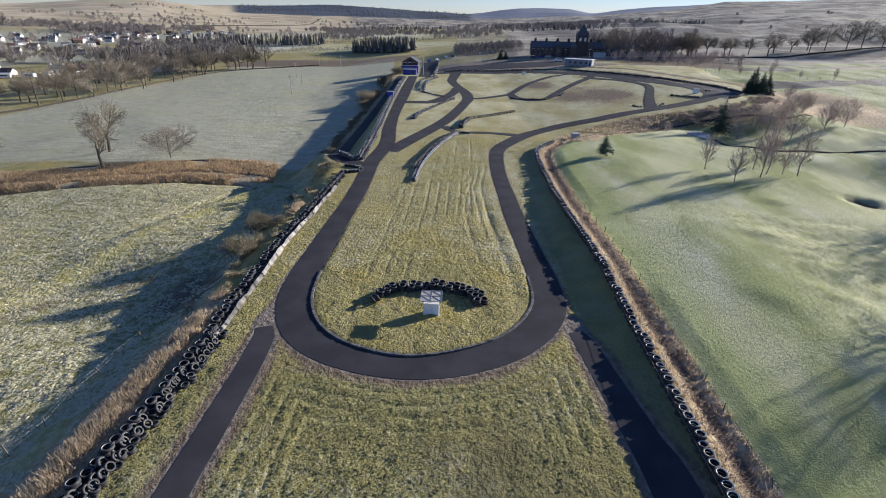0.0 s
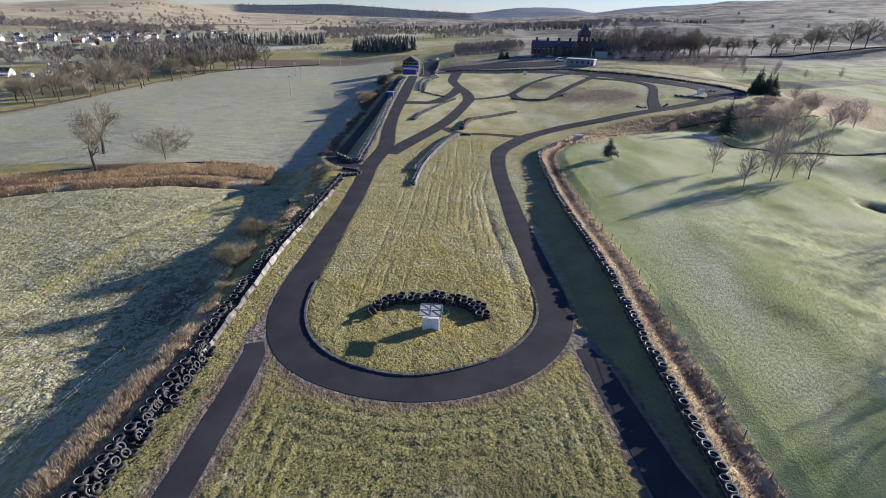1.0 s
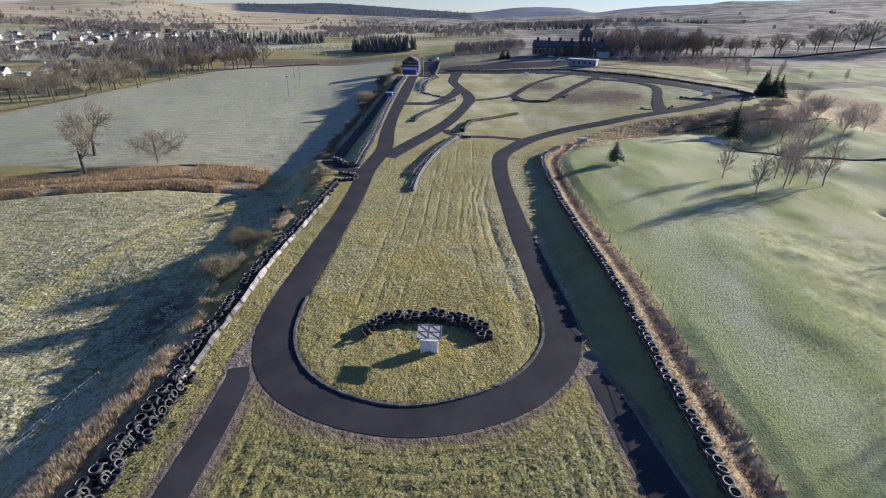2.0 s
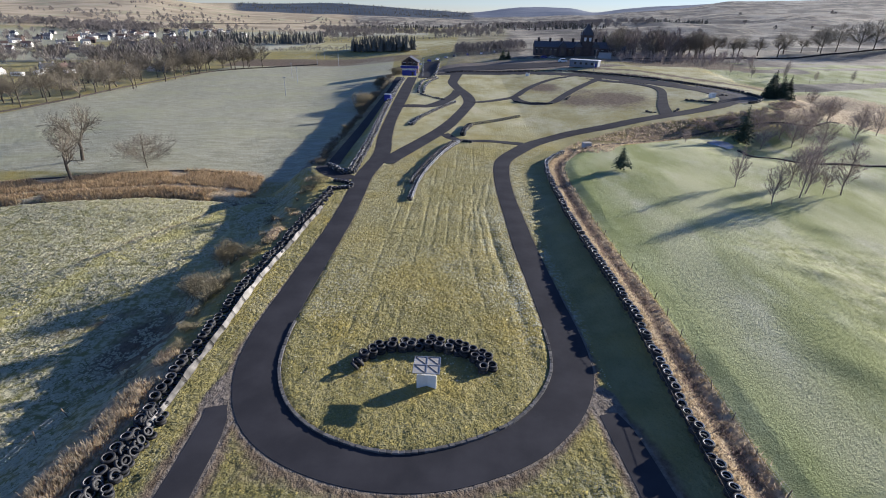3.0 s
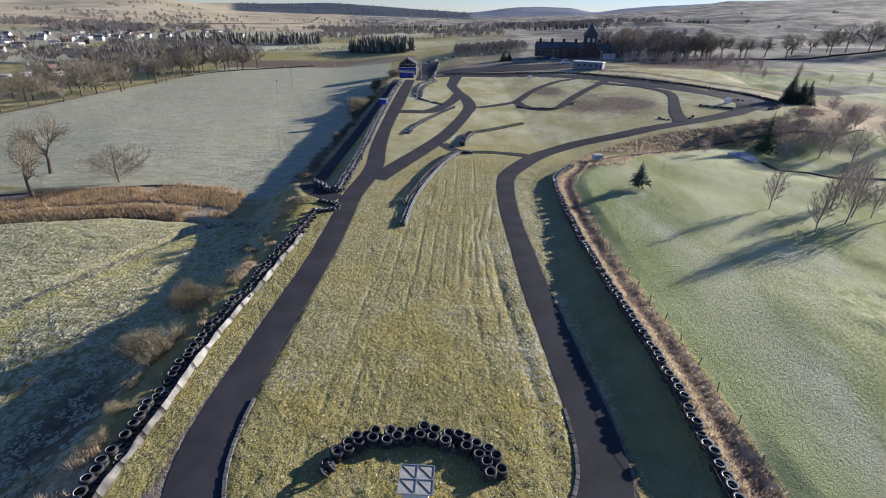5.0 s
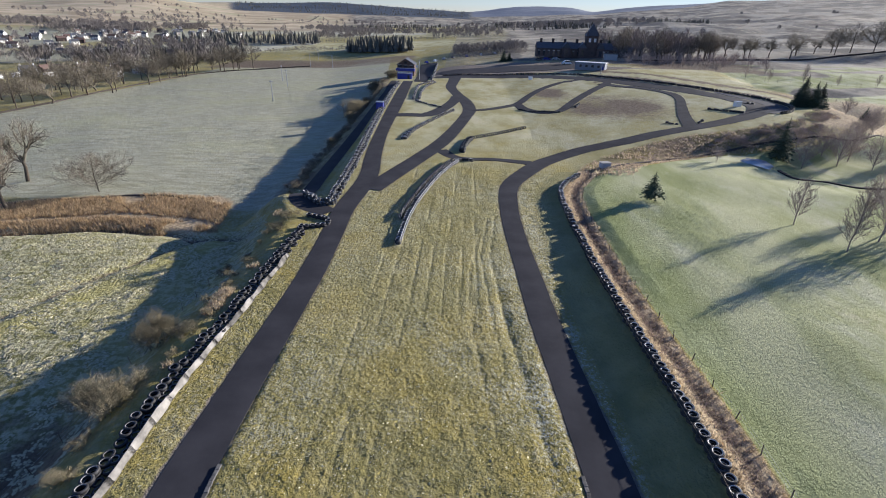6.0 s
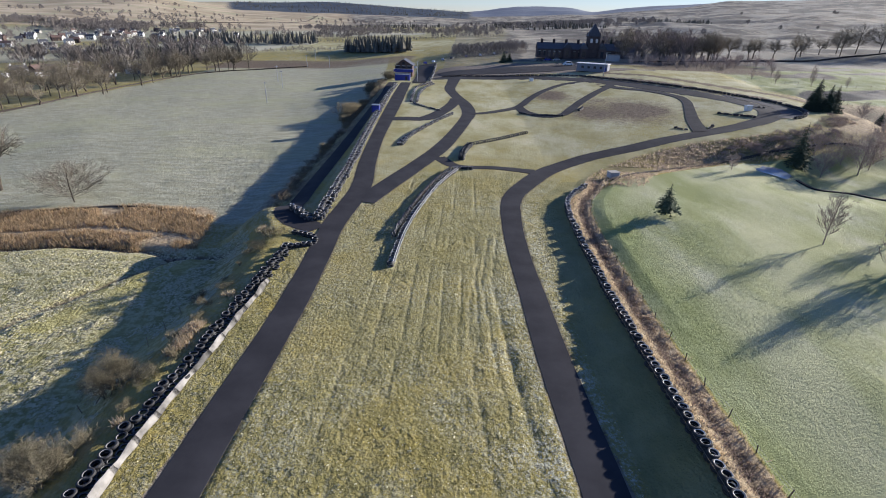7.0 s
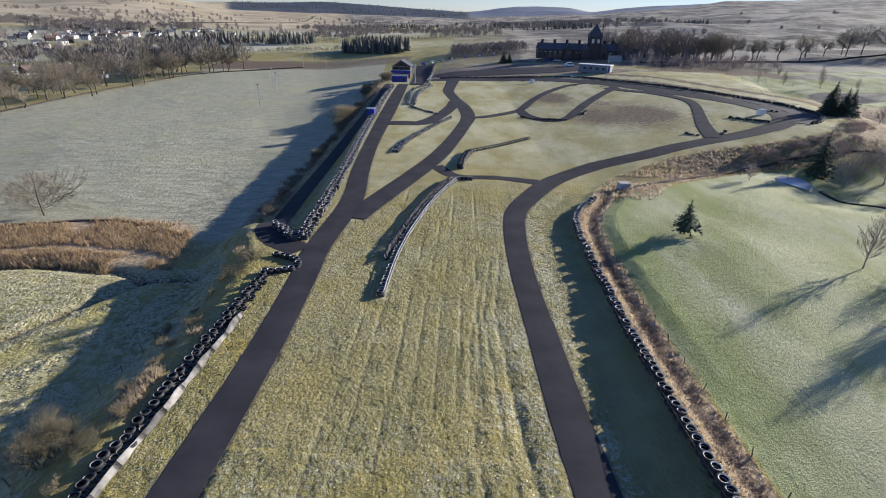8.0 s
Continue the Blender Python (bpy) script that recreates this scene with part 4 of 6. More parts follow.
WEST_FAR = [(-21.3, 35), (-21.6, 44), (-21.9, 56), (-21.5, 66), (-21.2, 77), (-21.0, 86)]
near_row = stacks(WEST_NEAR, 0.88, 3, offset=-0.35) + stacks(WEST_NEAR, 0.62, 2, 0.1, offset=0.25, kinds=(1, 3, 3)) + standing(WEST_NEAR, 0.42, 35, 0.1, (3, 1), way=0)
near_row = [(pose(0.55 if k == 3 else 0, 0, 0) @ m, k) for m, k in near_row]
tyre_wall("tyre_barrier", "double heap of black tyres stacked and leaning above the field bank", near_row)
tyre_wall("tyre_barrier", "two rows of stacked tyres behind a pale torn belt", stacks(WEST_FAR, 0.76, 2, 0.08, offset=-0.3) + stacks(WEST_FAR, 0.6, 1, 0.14, offset=0.32, kinds=(3, 3, 1)), 260)
RING = [(-21.4, 86.6), (-19.8, 86.9), (-18.6, 87.4), (-18.2, 88.4), (-18.6, 89.6), (-19.8, 90.3), (-21.4, 90.8)]
tyre_wall("tyre_barrier", "rounded end of stacked tyres beside the gap to the service lane", stacks(RING, 0.8, 2, 0.04), frosty=True)
tyre_wall("tyre_barrier", "long double row of grey weathered tyres beside the straight", stacks(WEST_UP, 0.85, 4, 0.08, offset=-0.3, kinds=(0, 1, 1)) + stacks(WEST_UP, 0.85, 3, 0.1, 0.05, offset=0.45, kinds=(0, 1, 3)), 280, frosty=2)
ARC = [(-7.5, 41.6), (-6.8, 42.6), (-5.4, 43.4), (-3.4, 43.9), (-1.2, 44.0), (0.8, 43.5), (2.2, 42.6), (2.8, 41.4)]
ARC_BACK = [(-7.2, 42.6), (-5.6, 44.1), (-3.4, 44.6), (-1.0, 44.7), (1.2, 44.1), (2.9, 43.0), (3.5, 41.9)]
tyre_wall("tyre_barrier", "crescent of black tyres stacked round the marshal shelter", stacks(ARC, 0.80, 3, 0.06) + stacks(ARC_BACK, 0.80, 3, 0.08) + standing([(-7.6, 40.9), (-7.2, 41.4)], 0.5, 30), 200)
MID = [(-7.6, 82.6), (-7.5, 88), (-7.0, 95), (-6.0, 102), (-4.3, 111), (-2.4, 118), (-0.6, 123.4)]
MID_LEFT = [(-8.3, 91), (-7.9, 95), (-6.9, 102), (-5.2, 111), (-3.3, 118), (-1.6, 123.4)]
tyre_wall("tyre_barrier", "curving tyre wall with a pale rail between two lanes", stacks(MID, 0.8, 3, 0.05, kinds=(1, 1, 3)) + standing(MID_LEFT, 0.34, 20, 0.06, (0, 1), way=20) + stacks([(-0.9, 124.2), (0.8, 124.8), (2.2, 124.5)], 0.8, 2), 280, frosty=2)
UPPER = [(0.6, 131.5), (1.0, 136), (1.6, 140), (2.6, 144.5)]
tyre_wall("tyre_barrier", "short tall tyre wall on the infield grass", stacks(UPPER, 0.7, 4, 0.08) + standing([(p[0] - 0.7, p[1]) for p in UPPER], 0.4, 12, 0.05, (0, 1), way=20))
tyre_wall("tyre_row", "straight row of half buried upright tyres on the infield", standing([(3.0, 145.4), (9.5, 151.5), (17, 159.8)], 0.75, 4, 0.04, (0, 2), 0.12))
tyre_wall("tyre_barrier", "tyre wall dividing the chicane lanes", stacks([(-13.2, 142.6), (-12.7, 149), (-11.4, 156), (-8.4, 167), (-5.4, 177), (-2.6, 184.5)], 0.85, 3, 0.1, kinds=(0, 1)) + stacks([(-13.9, 143), (-13.4, 149), (-12.1, 156)], 0.9, 2, 0.1), frosty=2)
tyre_wall("tyre_barrier", "doubled tyre walls beside the chicane island", stacks([(-13.8, 262), (-16.6, 254), (-18.8, 244), (-18.4, 224), (-17.4, 206)], 0.95, 3, 0.1) + stacks([(-12.4, 258), (-15.0, 246), (-16.2, 226), (-15.4, 207)], 0.95, 3, 0.1) + stacks([(-16.3, 203), (-11.5, 196), (-6.8, 190.5)], 0.95, 2, 0.1), 120, frosty=2)
tyre_wall("tyre_barrier", "tyre wall along the start straight", stacks([(-15.0, 270), (-15.6, 300), (-17.4, 372)], 1.0, 4, 0.1), 60, frosty=2)
FAR_LINE = [(-10, 291), (26.9, 288.6), (52.1, 276.8), (63, 257), (72, 238), (79, 219), (86, 203), (91, 190), (92.6, 180), (91.6, 170.5), (87.5, 162.5), (82, 157.5)]
tyre_wall("tyre_barrier", "dark tyre barrier round the outside of the far bend", stacks(FAR_LINE, 0.92, 3, 0.1, kinds=(0, 0, 1)), 200)
for pts in ([(54, 152.9), (52.7, 155.4)], [(59.4, 152.6), (60.9, 154.6)], [(69, 169.4), (71.8, 165.2), (74.4, 161.5)], [(81.5, 175.2), (83.2, 174)], [(18.4, 189.9), (20.9, 186.6), (23.8, 184.3)], [(24.3, 184), (29.8, 180.5)], [(36, 187.3), (37.9, 191.7)]):
    tyre_wall("tyre_row", "short row of tyres on the bend's edge", stacks(pts, 0.85, 2, 0.08))


# ---------------------------------------------------------------- torn belt and rails on the barriers
def belt(name, label, line, foot, lean, wide, material, seed, length=4.0):
    """A sagging strip that leans on a barrier, in overlapping lengths."""
    ob = thing(name, label, "barrier belt")
    pts = spline(line, 0.4)
    per = int(length / 0.4)
    for s in range(0, len(pts) - 1, per):
        p = pts[s:s + per + 2]
        if len(p) < 3:
            break
        verts, faces = [], []
        for i, (x, y) in enumerate(p[:, :2]):
            w = wide * (0.65 + 0.7 * vnoise(y, 0.0, 1.7, seed))
            sag = 0.40 * (vnoise(y, 3.0, 1.1, seed + 3) - 0.5)
            z = ground_at(x, y)
            for k in range(4):
                f = k / 3
                out = 0.04 * math.sin(f * 9 + y * 2.1)
                for dx in (0, 0.03):
                    verts.append((x + foot - lean * f + out + dx + sag * 0.4, y, z + 0.02 + w * f + sag * f))
        for i in range(len(p) - 1):
            for k in range(3):
                a, b = i * 8 + k * 2, (i + 1) * 8 + k * 2
                faces += [(a + 1, b + 1, b + 3, a + 3), (a, a + 2, b + 2, b)]
            a, b = i * 8, (i + 1) * 8
            faces += [(a, b, b + 1, a + 1), (a + 6, a + 7, b + 7, b + 6)]
        for a in (0, (len(p) - 1) * 8):
            faces.append((a, a + 1, a + 3, a + 5, a + 7, a + 6, a + 4, a + 2))
        part("sheet", mesh_of("sheet", verts, faces, material), material, ob)
    return ob


belt("barrier_belt", "pale torn conveyor belt lining the tyre barrier", [(-20.3, 33.5), (-20.6, 44), (-20.9, 56), (-20.5, 66), (-20.2, 78)], 0.04, 0.28, 0.40, TAN_STRIP, 3, 2.8)


def rail(name, label, line, z, r, material):
    ob = thing(name, label, "rail")
    pts = spline(line, 3.0)
    for a, b in zip(pts[:-1], pts[1:]):
        part("pipe", rod((a[0], a[1], ground_at(a[0], a[1]) + z), (b[0], b[1], ground_at(b[0], b[1]) + z), r, sides=6), material, ob)
    return ob


rail("barrier_rail", "pale plastic pipe along the top of the tyre wall", [(x + 0.35, y) for x, y in MID], 0.72, 0.045, GREYPAINT)
rail("barrier_rail", "pale plastic pipe along the side of the tyre wall", [(x + 0.5, y) for x, y in MID], 0.45, 0.045, GREYPAINT)
rail("edge_cable", "thin pale cable along the tyre stacks", [(x - 0.5, y) for x, y in EAST_LINE[:8]], 0.7, 0.015, POST)

# ---------------------------------------------------------------- kerb blocks inside the hairpin
kerb = tagged(new("kerb"), "worn concrete kerb blocks inside the hairpin", "kerb", kind="structure")
block = box(-0.21, 0.21, -0.13, 0.13, -0.1, 0.15, 0.02)
block_mesh = bpy.data.meshes.new("kerb_block")
block.to_mesh(block_mesh)
block.free()
block_mesh.materials.append(KERB)
inner = LINES["track"]
tan = np.gradient(inner[:, :2], axis=0)
tan /= np.linalg.norm(tan, axis=1)[:, None]
inside_edge = inner[:, :2] + np.stack([-tan[:, 1], tan[:, 0]], 1) * (inner[:, 2:3] / 2 + 0.12)
keep = (inner[:, 1] < 48) & (inner[:, 0] < 12)
pts = spline(inside_edge[keep], 0.425)
for (x, y), t in zip(pts, np.gradient(pts, axis=0)):
    k = part("kerb_block", block_mesh, KERB, kerb)
    k.matrix_basis = pose(x, y, ground_at(x, y) + 0.02 + rng.normal(0, 0.012), rng.normal(0, 3), rng.normal(0, 3), math.degrees(math.atan2(t[1], t[0])) + rng.normal(0, 4))


# ---------------------------------------------------------------- the marshal shelter in the hairpin
def shelter(x, y):
    z = ground_at(x, y)
    ob = thing("marshal_shelter", "white folded marshal's stand under a square ribbed roof panel", "shelter", at=(x, y, z))
    for s in (-1, 1):
        bm = box(-0.02, 0.82, -0.05, 0.05, 0.0, 1.18, 0.01)
        bmesh.ops.transform(bm, matrix=pose(0, -0.1, 0, 0, 0, -24 if s > 0 else 204), verts=bm.verts[:])
        part("side_board", bm, WHITE, ob)
    part("back_board", box(-0.72, 0.72, 0.22, 0.28, 0.0, 1.18, 0.01), WHITE, ob)
    part("ledge", box(-0.74, 0.74, -0.40, 0.2, 1.18, 1.23, 0.01), WHITE, ob)
    part("post", rod((0, 0.0, 0), (0, 0.0, 1.85), 0.05), STEEL, ob)
    roof = part("roof_panel", box(-1.02, 1.02, -1.02, 1.02, 1.85, 1.89, 0.01), CONCRETE, ob, "grey four-square ribbed roof panel")
    for a in (-1.0, 0.0, 1.0):
        part("rib", box(a - 0.03, a + 0.03, -1.0, 1.0, 1.893, 1.93), STEEL, roof)
        part("rib", box(-1.0, 1.0, a - 0.03, a + 0.03, 1.896, 1.935), STEEL, roof)
    for cx in (-0.5, 0.5):
        for cy in (-0.5, 0.5):
            part("brace", rod((cx - 0.45, cy + 0.45, 1.91), (cx + 0.45, cy - 0.45, 1.91), 0.02, sides=5), POST, roof)
    return ob


shelter(-1.68, 39.5)


# ---------------------------------------------------------------- trees
def limb(verts, faces, a, b, r0, r1, sides):
    d = b - a
    n = np.linalg.norm(d) + 1e-9
    d = d / n
    u = np.cross(d, (0.3, 0.9, 0.2))
    u /= np.linalg.norm(u) + 1e-9
    v = np.cross(d, u)
    s = len(verts)
    for c, r in ((a, r0), (b, r1)):
        for i in range(sides):
            w = 2 * math.pi * i / sides
            verts.append(c + (u * math.cos(w) + v * math.sin(w)) * r)
    for i in range(sides):
        j = (i + 1) % sides
        faces.append((s + i, s + j, s + sides + j, s + sides + i))


def tube(verts, faces, path, radii, sides):
    """A bent tapering limb, in one piece."""
    s = len(verts)
    d = path[-1] - path[0]
    d = d / (np.linalg.norm(d) + 1e-9)
    u = np.cross(d, (0.3, 0.9, 0.2))
    u /= np.linalg.norm(u) + 1e-9
    v = np.cross(d, u)
    for c, r in zip(path, radii):
        for i in range(sides):
            w = 2 * math.pi * i / sides
            verts.append(c + (u * math.cos(w) + v * math.sin(w)) * r)
    for k in range(len(path) - 1):
        for i in range(sides):
            a, b = s + k * sides + i, s + k * sides + (i + 1) % sides
            faces.append((a, b, b + sides, a + sides))


def bare_meshes(name, tall, wide, seed, wood, twig, forks=(5, 4, 4, 4, 3), stems=1, thick=1.0, droop=0.0, spread_=1.0):
    """Trunk and crown of a leafless tree: limbs that fork down to fine twigs, fitted to its height and width."""
    r = np.random.default_rng(seed)
    tv, tf, cv, cf = [], [], [], []

    def grow(a, d, length, radius, level):
        b = a + d * length
        mid = (a + b) / 2 + r.normal(0, 0.06, 3) * length
        verts, faces = (tv, tf) if level == 0 and not tv else (cv, cf)
        if level < 3:
            tube(verts, faces, [a, mid, b], [radius, radius * 0.82, radius * 0.6], 7 if level == 0 else 5 if level == 1 else 4)
        else:
            limb(verts, faces, a, b, radius, radius * 0.45, 3)
        if level >= len(forks):
            return
        for k in range(forks[level]):
            f = r.uniform(0.35, 1.0) if level else r.uniform(0.6, 1.0)
            at = a + (mid - a) * f * 2 if f < 0.5 else mid + (b - mid) * (f * 2 - 1)
            out = r.normal(0, 1, 3)
            out -= d * np.dot(out, d)
            out /= np.linalg.norm(out) + 1e-9
            tilt = r.uniform(0.4, 1.0) * spread_
            nd = d * math.cos(tilt) + out * math.sin(tilt) + np.array((0, 0, 0.14 - droop * level))
            nd /= np.linalg.norm(nd)
            grow(at, nd, length * r.uniform(0.58, 0.86), radius * r.uniform(0.45, 0.62), level + 1)

    for s in range(stems):
        lean = r.normal(0, 0.05 if stems == 1 else 0.5, 2)
        d = np.array((lean[0], lean[1], 1.0))
        d /= np.linalg.norm(d)
        root = np.array((0, 0, -0.03)) if stems == 1 else np.array((r.normal(0, 0.16), r.normal(0, 0.16), -0.03))
        grow(root, d, 0.30 if stems == 1 else 0.20, 0.022 * thick if stems == 1 else 0.009, 0)
    allv = np.array(tv + cv)
    zs = tall / allv[:, 2].max()
    xs = wide / max(np.percentile(np.abs(allv[:, :2]), 98) * 2, 1e-6)
    scale = np.array((xs, xs, zs))
    return mesh_of("trunk", np.array(tv) * scale, tf, wood), mesh_of("crown", np.array(cv) * scale, cf, twig)


def leader_meshes(tall, wide, seed, wood, twig, low=0.2, boughs=44, rise=0.75, thick=1.0, full=0.55):
    """Trunk and crown of a leafless tree with one stem to its top and fine boughs in an oval round it."""
    r = np.random.default_rng(seed)
    tv, tf, cv, cf = [], [], [], []
    sway = r.normal(0, 0.008, (6, 2)) * tall
    sway[0] = 0
    stem = [np.array((sway[k][0], sway[k][1], tall * 0.97 * k / 5 - (0.15 if k == 0 else 0))) for k in range(6)]
    tube(tv, tf, stem, [tall * 0.016 * thick * (1 - 0.17 * k) for k in range(6)], 7)
    for b in range(boughs):
        f = low + (0.97 - low) * ((b + r.uniform(0, 1)) / boughs)
        g = (f - low) / (1 - low)
        k = min(int(f / 0.97 * 5), 4)
        q = f / 0.97 * 5 - k
        at = stem[k] * (1 - q) + stem[k + 1] * q
        reach = wide / 2 * max(0.12, math.sin(math.pi * min(1, (0.12 + 0.88 * g)) ** full)) * r.uniform(0.7, 1.15)
        a = b * 2.4 + r.uniform(-0.6, 0.6)
        d = np.array((math.cos(a), math.sin(a), rise * r.uniform(0.6, 1.4)))
        end = at + d * reach
        mid = (at + end) / 2 + np.array((0, 0, -0.06 * reach)) + r.normal(0, 0.05, 3) * reach
        rad = tall * 0.0042 * thick * (1.15 - g)
        tube(cv, cf, [at, mid, end], [rad, rad * 0.7, rad * 0.3], 4)
        for _ in range(8):
            u = r.uniform(0.25, 1.0)
            p = at + (end - at) * u
            d2 = d / np.linalg.norm(d) + r.normal(0, 0.55, 3) + np.array((0, 0, 0.25))
            e2 = p + d2 / np.linalg.norm(d2) * reach * r.uniform(0.25, 0.5)
            limb(cv, cf, p, e2, rad * 0.62, rad * 0.35, 3)
            for _ in range(4):
                p3 = p + (e2 - p) * r.uniform(0.3, 1.0)
                d3 = d2 / np.linalg.norm(d2) + r.normal(0, 0.6, 3) + np.array((0, 0, 0.2))
                limb(cv, cf, p3, p3 + d3 / np.linalg.norm(d3) * reach * r.uniform(0.12, 0.28), rad * 0.42, rad * 0.2, 3)
    return mesh_of("trunk", tv, tf, wood), mesh_of("crown", cv, cf, twig)


PROTOS = {}


def tree(kind, x, y, size=1.0, turn=0.0, label="", group=""):
    """Copies of a kind of tree, each a thing of its own."""
    z = ground_at(x, y) - 0.05
    m = pose(x, y, z, 0, 0, turn)
    source = PROTOS[kind]
    ob = new(source["name"])
    tagged(ob, label or source["label"], source["category"], group or source["group"])
    ob.matrix_basis = m @ Matrix.Diagonal((size, size, size, 1))
    for nm, me_ in source["parts"]:
        part(nm, me_, None, ob)
    return ob


def bare_kind(key, name, label, category, group, *args, **kw):
    t, c = bare_meshes(key, *args, **kw)
    PROTOS[key] = {"name": name, "label": label, "category": category, "group": group, "parts": [("trunk", t), ("crown", c)]}


def leader_kind(key, name, label, category, group, *args, **kw):
    t, c = leader_meshes(*args, **kw)
    PROTOS[key] = {"name": name, "label": label, "category": category, "group": group, "parts": [("trunk", t), ("crown", c)]}


def conifer_meshes(tall, wide, seed, wood, leaf, tiers=26, open_=0.0):
    """Trunk and a crown of tiers of drooping fronds with gaps between them."""
    r = np.random.default_rng(seed)
    tv, tf, cv, cf = [], [], [], []
    limb(tv, tf, np.array((0, 0, -0.2)), np.array((0, 0, tall * 0.96)), tall * 0.022, tall * 0.004, 6)
    for k in range(tiers):
        f = (k + 0.5) / tiers
        z = tall * (0.06 + open_ + (0.92 - open_) * f)
        reach = wide / 2 * (1 - f) ** 0.85 * r.uniform(0.75, 1.12) + 0.06 * wide * (1 - f)
        n = int(7 + 9 * (1 - f))
        for j in range(n):
            a = 2 * math.pi * (j + r.uniform(0, 1)) / n
            L = reach * r.uniform(0.65, 1.15)
            d = np.array((math.cos(a), math.sin(a), 0))
            s = np.array((-d[1], d[0], 0))
            base = np.array((0, 0, z + r.normal(0, tall * 0.012)))
            tip = base + d * L + np.array((0, 0, -L * r.uniform(0.10, 0.45)))
            for q in range(3):
                g0, g1 = 0.15 + 0.28 * q, 0.42 + 0.29 * q
                p0, p1 = base + (tip - base) * g0, base + (tip - base) * g1
                w = L * 0.26 * (1.15 - g0)
                i = len(cv)
                cv.extend([p0, p0 + (p1 - p0) * 0.6 + s * w - (0, 0, w * 0.45), p1 + r.normal(0, 0.04, 3) * L, p0 + (p1 - p0) * 0.6 - s * w - (0, 0, w * 0.45)])
                cf.extend([(i, i + 1, i + 2), (i, i + 2, i + 3)])
    return mesh_of("trunk", tv, tf, wood), mesh_of("crown", cv, cf, leaf, flat=True)


def fir_kind(key, name, label, category, group, *args, **kw):
    t, c = conifer_meshes(*args, **kw)
    PROTOS[key] = {"name": name, "label": label, "category": category, "group": group, "parts": [("trunk", t), ("crown", c)]}


bare_kind("oak_a", "bare_tree", "tall leafless tree with a wide twiggy crown", "tree", "trees below the fields", 11, 10, 1, BARK, TWIG, forks=(6, 5, 4, 4, 3))
bare_kind("oak_b", "bare_tree", "leafless tree with a rounded grey-brown crown", "tree", "trees below the fields", 10, 11, 2, BARK, TWIG, forks=(6, 4, 4, 4, 3))
leader_kind("oak_c", "bare_tree", "leafless tree with an open oval crown", "tree", "trees below the fields", 12, 9.5, 5, BARK, TWIG, low=0.22, boughs=64, rise=0.6, thick=1.1)
leader_kind("thorn", "hawthorn", "small leafless hawthorn with a dense spreading crown", "tree", "", 5.6, 8.0, 8, BARK, TWIG, low=0.12, boughs=110, rise=0.42, thick=1.0, full=0.42)
bare_kind("ash", "bare_tree", "tall open leafless ash with bent branches", "tree", "", 10.5, 8.0, 12, BARK, TWIG, forks=(4, 4, 4, 4, 3))
leader_kind("birch_a", "birch", "slender leafless birch on the golf course", "tree", "birches on the golf course", 7.4, 3.0, 21, PALETWIG, PALETWIG, low=0.14, boughs=80, rise=1.25, thick=0.75)
leader_kind("birch_b", "birch", "small leafless birch with fine pinkish twigs", "tree", "birches on the golf course", 6.6, 2.6, 24, PALETWIG, PALETWIG, low=0.16, boughs=74, rise=1.25, thick=0.75)
bare_kind("bush", "bush", "dense leafless bush on the bank below the tyres", "bush", "", 3.9, 6.2, 31, BARK, OLIVETWIG, forks=(5, 4, 4, 3), stems=20, spread_=1.15)
bare_kind("scrub", "bush", "low tangled leafless scrub", "bush", "", 1.9, 3.4, 33, BARK, OLIVETWIG, forks=(4, 4, 4, 3), stems=12, spread_=1.15)
leader_kind("alder", "bare_tree", "reddish leafless alder beside the bank", "tree", "", 8.0, 5.6, 35, PALETWIG, PALETWIG, low=0.1, boughs=90, rise=0.95, thick=0.8)
bare_kind("bramble", "bush", "low brown leafless scrub", "bush", "", 1.9, 3.6, 37, PALETWIG, PALETWIG, forks=(4, 4, 3, 3), stems=12, spread_=1.1)
bare_kind("hedge", "bush", "low dark tangled hedge bush", "bush", "", 2.2, 3.8, 36, BARK, HEDGETWIG, forks=(4, 4, 3, 3), stems=10)
fir_kind("spruce", "spruce", "dark green spruce with a ragged outline", "tree", "spruces by the far bend", 12, 8.5, 41, BARK, NEEDLE, tiers=40)
fir_kind("spruce_b", "spruce", "dense dark green spruce", "tree", "spruces by the far bend", 9.5, 8.0, 42, BARK, NEEDLE, tiers=34)
fir_kind("fir", "fir", "grey-green open fir on the bank below the bend", "tree", "", 11.0, 7.0, 45, BARK, PINE, tiers=24)
fir_kind("pine", "young_pine", "small green pine standing alone on frosty turf", "tree", "", 4.6, 3.6, 43, BARK, PINE, tiers=18, open_=0.16)

tree("thorn", -70.5, 114.5, 1.4, 20, "low spreading leafless thorn tree beside the reed bed")
tree("ash", -90.5, 121, 1.35, 0, "tall crooked leafless tree on the field's edge")
tree("ash", -80.5, 104.5, 1.2, 120, "tall leafless tree growing out of the reeds")
tree("ash", -112, 108, 1.0, 200, "leafless tree at the end of the reed bed")
tree("bush", -26.2, 53.0, 0.9, 0)
tree("bush", -27.4, 62.6, 0.85, 70)
tree("scrub", -24.2, 46, 0.6, 10)
tree("scrub", -24.6, 62, 0.7, 200)
tree("scrub", -24.2, 90.0, 1.0, 30, "green-tinged scrub on the bank by the tyre ring")
tree("scrub", -25.0, 86.5, 0.8, 160)
tree("scrub", -28.5, 78, 0.8, 100)
for k in range(16):
    tree("scrub", -25.2 + rng.normal(0, 0.9), 40 + k * 3.1, rng.uniform(0.3, 0.6), rng.uniform(0, 360), "low green-grey scrub on the field bank", "scrub on the field bank")
tree("pine", 29.6, 98.3, 1.05, 0)
